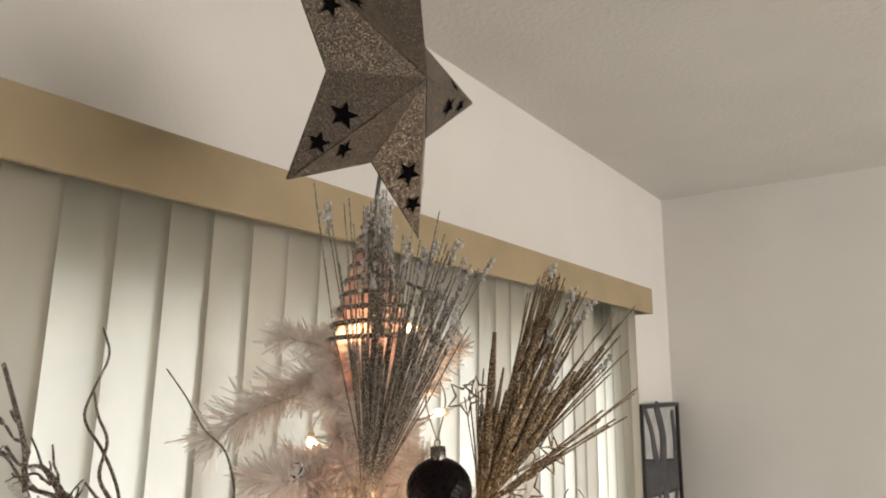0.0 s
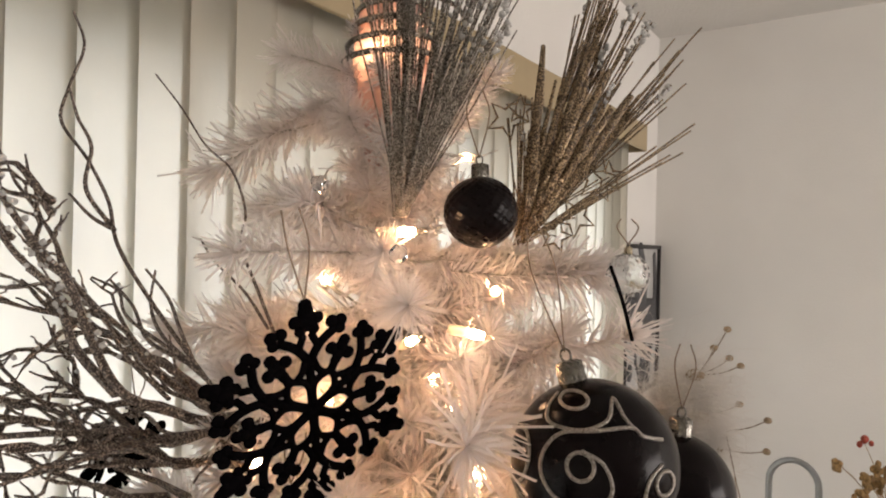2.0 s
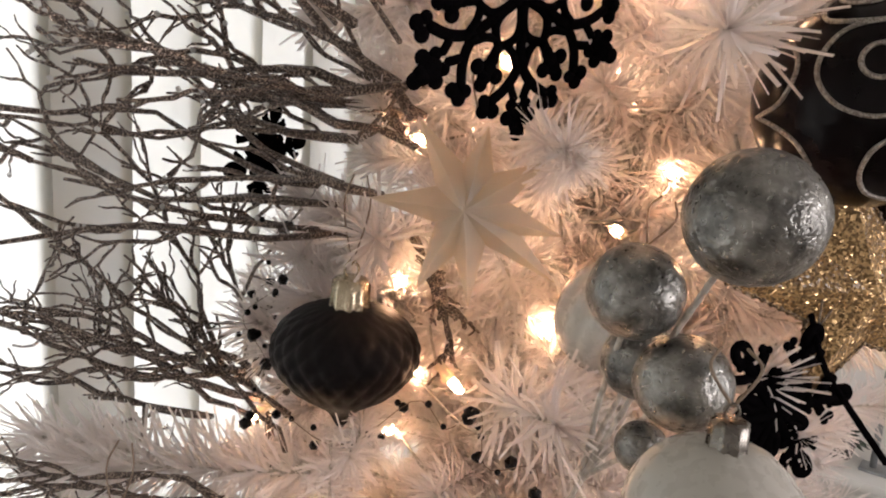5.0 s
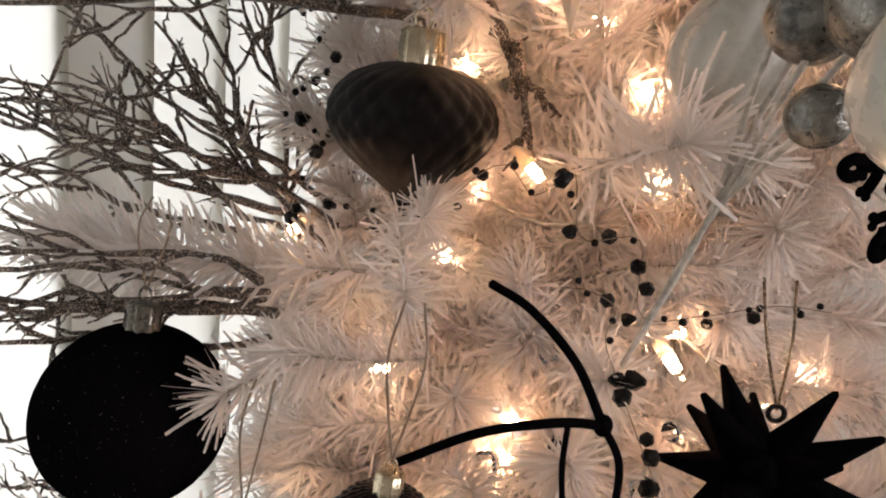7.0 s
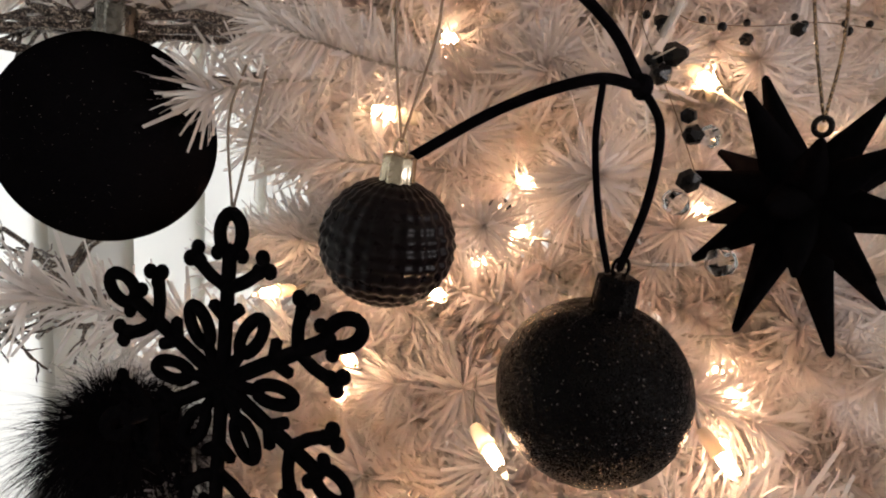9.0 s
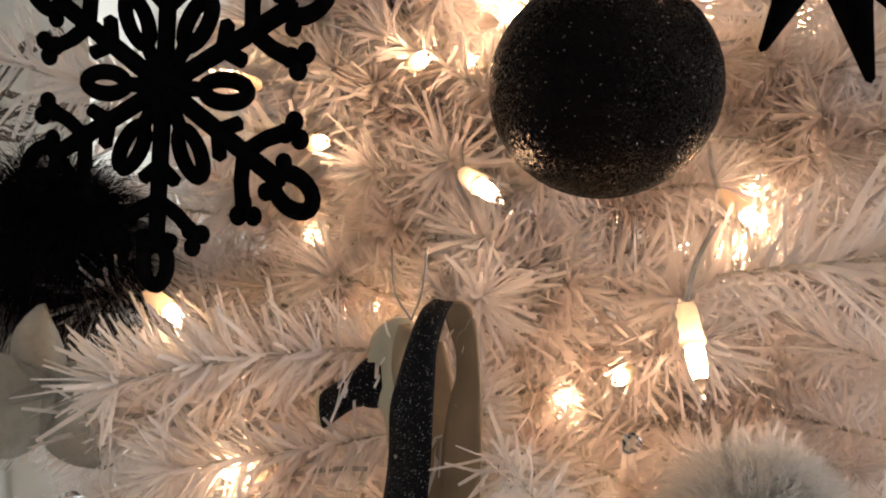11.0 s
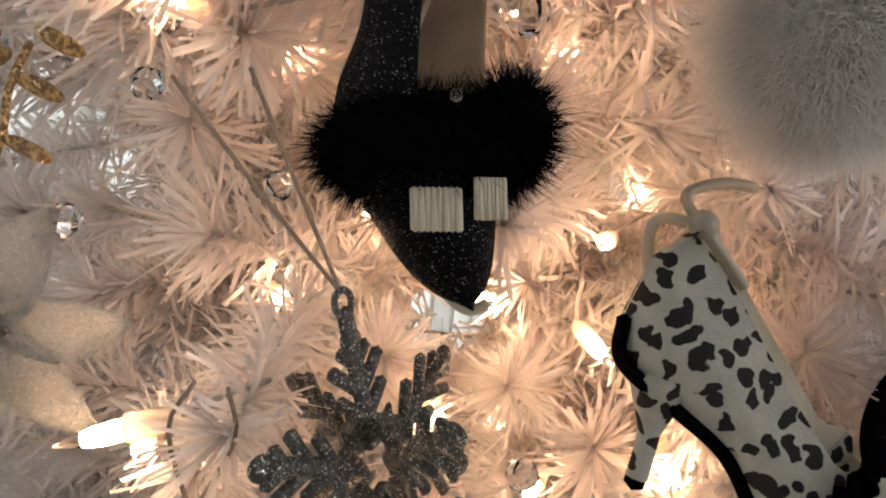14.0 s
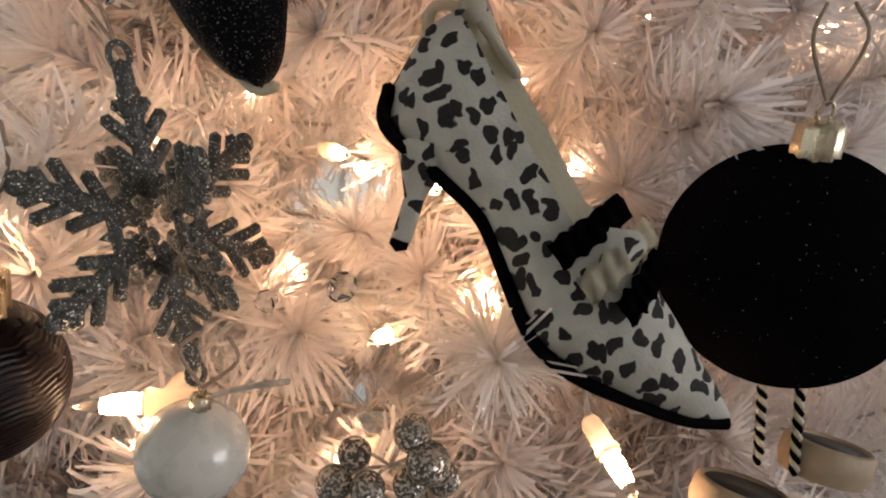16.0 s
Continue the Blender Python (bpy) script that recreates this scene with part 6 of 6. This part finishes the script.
part("fur_trim", hairs(6500, lambda rg: (lambda d: (flatp(-10, 294, 0.004) + Vector((d.x * 0.029, d.y * 0.013, d.z * 0.0150)), d))(Vector((rg.gauss(0, 1), rg.gauss(0, 1), rg.gauss(0, 1))).normalized()), 0.0085, 0.1, 0.00016, 14, 0.4), M_FURBLACK, t, "black fur", False)["kind"] = "stuff"
part("fur_side", hairs(2200, lambda rg: (lambda d: (flatp(132, 255, 0.006) + Vector((d.x * 0.011, d.y * 0.009, d.z * 0.014)), d))(Vector((rg.gauss(0, 1), rg.gauss(0, 1), rg.gauss(0, 1))).normalized()), 0.0085, 0.0, 0.00016, 15, 0.4), M_FURBLACK, t, "black fur", False)["kind"] = "stuff"
part("jewel", ball(bmesh.new(), flatp(28, 212, -0.011), 0.0018, 8, 6), M_CRYSTAL, t, "tiny clear jewel")
bm = bmesh.new()
rows = []
for k in range(13):
    u = 1 - (1 - k / 12) ** 1.8
    y = 330 + 225 * u
    half = (80 * (1 - u) ** 0.8 + 48 * math.sqrt(1 - u ** 6) + 4) if u < 1 else 4
    cx = 112 - half - 6 * u - 34 * u ** 8
    rows.append([bm.verts.new(flatp(cx + half * math.cos(a), y + (0 if u < 1 else 8), 0.006 - 0.016 * math.sin(a) * (1 - 0.55 * u))) for a in (math.pi * j / 10 for j in range(11))])
for a, b in zip(rows, rows[1:]):
    for j in range(10):
        bm.faces.new((a[j], b[j], b[j + 1], a[j + 1]))
bmesh.ops.solidify(bm, geom=bm.faces[:], thickness=0.0015)
part("vamp", bm, M_KNIT, t, "pointed black glitter toe")
part("toe_sole", tube(bmesh.new(), smooth_path([flatp(-132, 330, 0.006), flatp(-98, 400, 0.006), flatp(-30, 480, 0.006), flatp(35, 548, 0.005), flatp(66, 566, 0.004), flatp(95, 556, 0.004)], 6), 0.0018, 8), M_CREAM, t, "cream sole edge")
for x0, x1, yy in ((-36, 42, 384), (62, 112, 366)):
    for k in range(8):
        part("bow_band", tube(bmesh.new(), [flatp(x0 + (x1 - x0) * k / 8, yy - 26, -0.0105), flatp(x0 + (x1 - x0) * k / 8 + 3, yy + 38, -0.0102 - 0.0003 * (k % 2))], (x1 - x0) / 8 * S * 0.8, 6, 0.0006), M_CREAM, t, "cream pleated bow")
for sx in (-1, 1):
    part("hanger", tube(bmesh.new(), smooth_path([flatp(-70, -318, 0.012), flatp(-70 + sx * 30 - 8, -380, 0.012), flatp(-78 + sx * 40, -480, 0.014)], 4), 0.0004, 5), M_STEEL, t)

# ---- spotted court shoe ----
t = thing("spotted_court_shoe", "miniature white high-heeled shoe with black spots and ruffle", "shoe ornament", pose(-0.0352, 0.375, 0.7886, -17.4, -7, -2.3))
S2 = 0.188 / 1141
TOPS = [(-182, -358), (-160, -315), (-130, -255), (-90, -175), (-45, -90), (10, 10), (112, 22), (172, 120), (225, 210), (275, 290), (300, 338)]
BASE = [(-245, -322), (-298, -230), (-304, -160), (-220, -80), (-140, 0), (-90, 120), (-50, 210), (20, 270), (120, 315), (220, 350), (296, 358)]
HALF = [0.006, 0.0105, 0.012, 0.0115, 0.011, 0.0125, 0.0150, 0.0145, 0.0115, 0.0065, 0.0015]


def shoe_pt(p, y):
    return Vector((p[0] * S2, y, -p[1] * S2))


def along(vals, u):
    x = u * (len(vals) - 1)
    i = min(int(x), len(vals) - 2)
    f2 = x - i
    if isinstance(vals[0], tuple):
        return tuple(a + (b - a) * f2 for a, b in zip(vals[i], vals[i + 1]))
    return vals[i] + (vals[i + 1] - vals[i]) * f2


def shoe_row(bm, u, inset):
    """One cut across the shoe, from the near rim under the sole to the far rim, or closed over the toe."""
    a, b, h = along(TOPS, u), along(BASE, u), along(HALF, u) - inset
    h = max(h, 0.0006)
    n = 18
    row = []
    vamp = min(max((u - 0.54) / 0.1, 0), 1)
    for j in range(n):
        s = j / (n - 1)
        ang = math.pi * (s * 2 - 1) * (0.5 + 0.5 * vamp)
        # ang 0 is the sole; the ends are the rims
        c = 0.5 - 0.5 * math.cos(ang) if vamp >= 1 else min(abs(ang) / (math.pi * (0.5 + 0.5 * vamp)), 1.0) ** 1.4
        side = math.sin(ang) if vamp >= 1 else math.copysign(min(1.0, abs(math.sin(min(abs(ang) * 1.7, math.pi / 2)))), ang)
        p = (b[0] + (a[0] - b[0]) * c, b[1] + (a[1] - b[1]) * c)
        if side > 0 and vamp < 1:
            p = (p[0] + 58 * c * side * (1 - vamp), p[1] - 34 * c * side * (1 - vamp))
        row.append(bm.verts.new(shoe_pt(p, side * h)))
    return row


def shell(u0, u1, inset, steps):
    bm = bmesh.new()
    rows = [shoe_row(bm, u0 + (u1 - u0) * k / steps, inset) for k in range(steps + 1)]
    for a, b in zip(rows, rows[1:]):
        for j in range(len(a) - 1):
            bm.faces.new((a[j], a[j + 1], b[j + 1], b[j]))
    return bm


bm = shell(0.0, 1.0, 0.0, 40)
bm.verts.ensure_lookup_table()
bm.faces.new([bm.verts[j] for j in range(17, -1, -1)])
part("upper", bm, M_SPOT, t, "white hair-print upper with black spots")
part("lining", shell(0.02, 0.56, 0.0014, 22), M_CREAM, t, "cream lining")
part("sole_piping", tube(bmesh.new(), smooth_path([shoe_pt(p, -0.35 * h) for p, h in zip(BASE[1:], HALF[1:])], 5), 0.0021, 8), M_BLACKCLOTH_HOLE, t, "black sole piping")
heel = part("heel", tube(bmesh.new(), smooth_path([shoe_pt(p, 0) for p in ((-236, -125), (-246, -80), (-257, -35), (-268, 2), (-280, 36))], 5), [max(0.0030, 0.0088 - 0.0006 * k) for k in range(21)], 14), M_SPOT, t, "slim spotted heel")
part("heel_tip", tube(bmesh.new(), [shoe_pt((-280, 36), 0), shoe_pt((-285, 48), 0)], 0.0028, 12), M_BLACKCLOTH_HOLE, heel, "black heel tip")
for (x0, y0), (x1, y1), mat, amp in (((-26, 66), (112, -28), M_BLACKCLOTH_HOLE, 7), ((20, 122), (158, 12), M_CREAM, 8), ((85, 158), (172, 62), M_BLACKCLOTH_HOLE, 9)):
    bm = bmesh.new()
    rows = []
    for k in range(25):
        u = k / 24
        p = (x0 + (x1 - x0) * u, y0 + (y1 - y0) * u)
        dy = -0.0172 + 0.0135 * u ** 2.5 + 0.0009 * math.sin(u * 34)
        nx, ny = 0.56, 0.83
        rows.append([bm.verts.new(shoe_pt((p[0] - nx * w2 + amp * 0.3 * math.sin(u * 31), p[1] - ny * w2 + amp * 0.6 * math.sin(u * 27) * abs(w2) / 30), dy - 0.0012 * (abs(w2) < 10) + 0.0008 * math.sin(u * 41 + w2))) for w2 in (-25, -8, 8, 25)])
    for a, b in zip(rows, rows[1:]):
        for j in range(3):
            bm.faces.new((a[j], a[j + 1], b[j + 1], b[j]))
    bmesh.ops.solidify(bm, geom=bm.faces[:], thickness=0.0008)
    part("ruffle", bm, mat, t, "gathered cloth ruffle")
for pts in (((-150, -375), (-100, -310), (-70, -270), (-110, -330), (-145, -380)), ((-150, -375), (-170, -430), (-100, -450), (-40, -440)), ((-150, -378), (-220, -390), (-235, -330), (-225, -260))):
    part("ribbon_tie", tube(bmesh.new(), smooth_path([shoe_pt(p, 0.004 + 0.002 * i) for i, p in enumerate(pts)], 5), 0.0017, 8), M_RIBBON, t, "knotted cream ribbon")
part("ribbon_knot", ball(bmesh.new(), shoe_pt((-152, -378), 0.002), 0.0042, 12, 8), M_RIBBON, t)

# ---- silver berries, slippers, petals ----
t = thing("silver_berry_cluster", "cluster of small silver glitter berries on a stem", "berry pick", Matrix.Translation((-0.0753, 0.3731, 0.6966)))
o = t.location.copy()
for p, r in (((-0.0702, 0.3686, 0.7172), 0.0062), ((-0.0648, 0.3631, 0.711), 0.007), ((-0.0591, 0.364, 0.7051), 0.0056), ((-0.0876, 0.3718, 0.7061), 0.0055), ((-0.0929, 0.3649, 0.6995), 0.006), ((-0.0823, 0.3623, 0.7005), 0.0056), ((-0.0694, 0.3639, 0.7021), 0.0055)):
    part("berry", ball(bmesh.new(), Vector(p) - o, r, 16, 10), M_SILVERWIRE, t)
    part("stem", tube(bmesh.new(), smooth_path([Vector(p) - o, (Vector(p) - o) * 0.5 + Vector((0, 0.006, 0)), (0, 0.02, -0.01)], 3), 0.0007, 5), M_STEM, t)
for p, rz in (((0.0429, 0.3715, 0.7047), 12), ((0.0765, 0.3832, 0.7169), 20)):
    t = thing("slipper_ornament", "miniature tan slipper with dark inside on twisted cord", "slipper ornament", pose(*p, -8, 14, rz), "hanging slippers")
    part("opening", lathe(bmesh.new(), [(0.001, -0.004), (0.0145, -0.003), (0.0155, 0.0)], 28), M_FRAME, t, "dark lining")
    bm = lathe(bmesh.new(), [(0.017, -0.014), (0.019, -0.008), (0.0185, 0.0), (0.0165, 0.0015), (0.0155, 0.0)], 32, None, False)
    part("wall", bm, M_TAN, t, "tan satin wall")
    for ob in t.children:
        ob.scale = (1.0, 0.7, 0.8)
t = thing("twisted_cord", "black and cream twisted cord holding small slippers", "cord", Matrix.Translation((0.045, 0.3815, 0.7371)))
o = t.location.copy()
for a, b in (((0.0448, 0.382, 0.7389), (0.0461, 0.3741, 0.7137)), ((0.0575, 0.3815, 0.7405), (0.0583, 0.3725, 0.7116))):
    a, b = Vector(a) - o, Vector(b) - o
    for ph, mat in ((0, M_BLACKCLOTH_HOLE), (math.pi, M_CREAM)):
        pts = [a.lerp(b, k / 40) + Vector((math.cos(k * 0.9 + ph), math.sin(k * 0.9 + ph), 0)) * 0.0009 for k in range(41)]
        part("strand", tube(bmesh.new(), pts, 0.001, 6), mat, t)


def petal_flower(label, m, n, ln, w2, material):
    t = thing("fabric_flower", label, "flower pick", m)
    for k in range(n):
        a = 2 * math.pi * k / n + 0.3
        bm = bmesh.new()
        rows = []
        for i in range(9):
            u = i / 8
            h = w2 * math.sin(math.pi * min(u * 0.9 + 0.08, 1)) ** 0.8
            p = Vector((math.cos(a), 0, math.sin(a))) * (ln * u) + Vector((0, -0.008 * math.sin(u * 2.4), 0))
            s = Vector((-math.sin(a), 0, math.cos(a)))
            rows.append([bm.verts.new(p + s * h * q + Vector((0, 0.003 * (1 - q * q), 0))) for q in (-1, -0.5, 0, 0.5, 1)])
        for r1, r2 in zip(rows, rows[1:]):
            for j in range(4):
                bm.faces.new((r1[j], r1[j + 1], r2[j + 1], r2[j]))
        bmesh.ops.solidify(bm, geom=bm.faces[:], thickness=0.0006)
        part("petal", bm, material, t)
    return t


petal_flower("cream pearl fabric petals between white branches", pose(-0.3018, 0.4491, 0.907, 0, 0, 0), 5, 0.036, 0.011, M_PEARL)
petal_flower("sheer cream glitter petals low on the tree", pose(-0.2727, 0.4164, 0.79, 0, 10, 0), 7, 0.046, 0.011, M_SHEERGLIT)
t = thing("bronze_leaf_sprig", "bronze glitter leaf sprig", "leaf pick", Matrix.Translation((-0.268, 0.4117, 0.8304)))
o = t.location.copy()
main = smooth_path([Vector(p) - o for p in ((-0.268, 0.4117, 0.8304), (-0.2609, 0.4134, 0.8474), (-0.2586, 0.4156, 0.8616), (-0.2529, 0.4173, 0.8741))], 6)
part("stem", tube(bmesh.new(), main, 0.0011, 6), M_BROWNGOLD, t)
for k, (i, sx) in enumerate(((2, -1), (5, 1), (9, -1), (12, 1), (15, -1), (18, 1))):
    c = main[min(i, len(main) - 1)]
    bm = ball(bmesh.new(), (0, 0, 0), 1.0, 10, 6, (0.0075, 0.0011, 0.003))
    bmesh.ops.rotate(bm, matrix=Euler((0.3, sx * 0.4, 0)).to_matrix(), verts=bm.verts)
    bmesh.ops.translate(bm, vec=c + Vector((sx * 0.008, 0, 0.001)), verts=bm.verts)
    part("leaf", bm, M_BROWNGOLD, t)
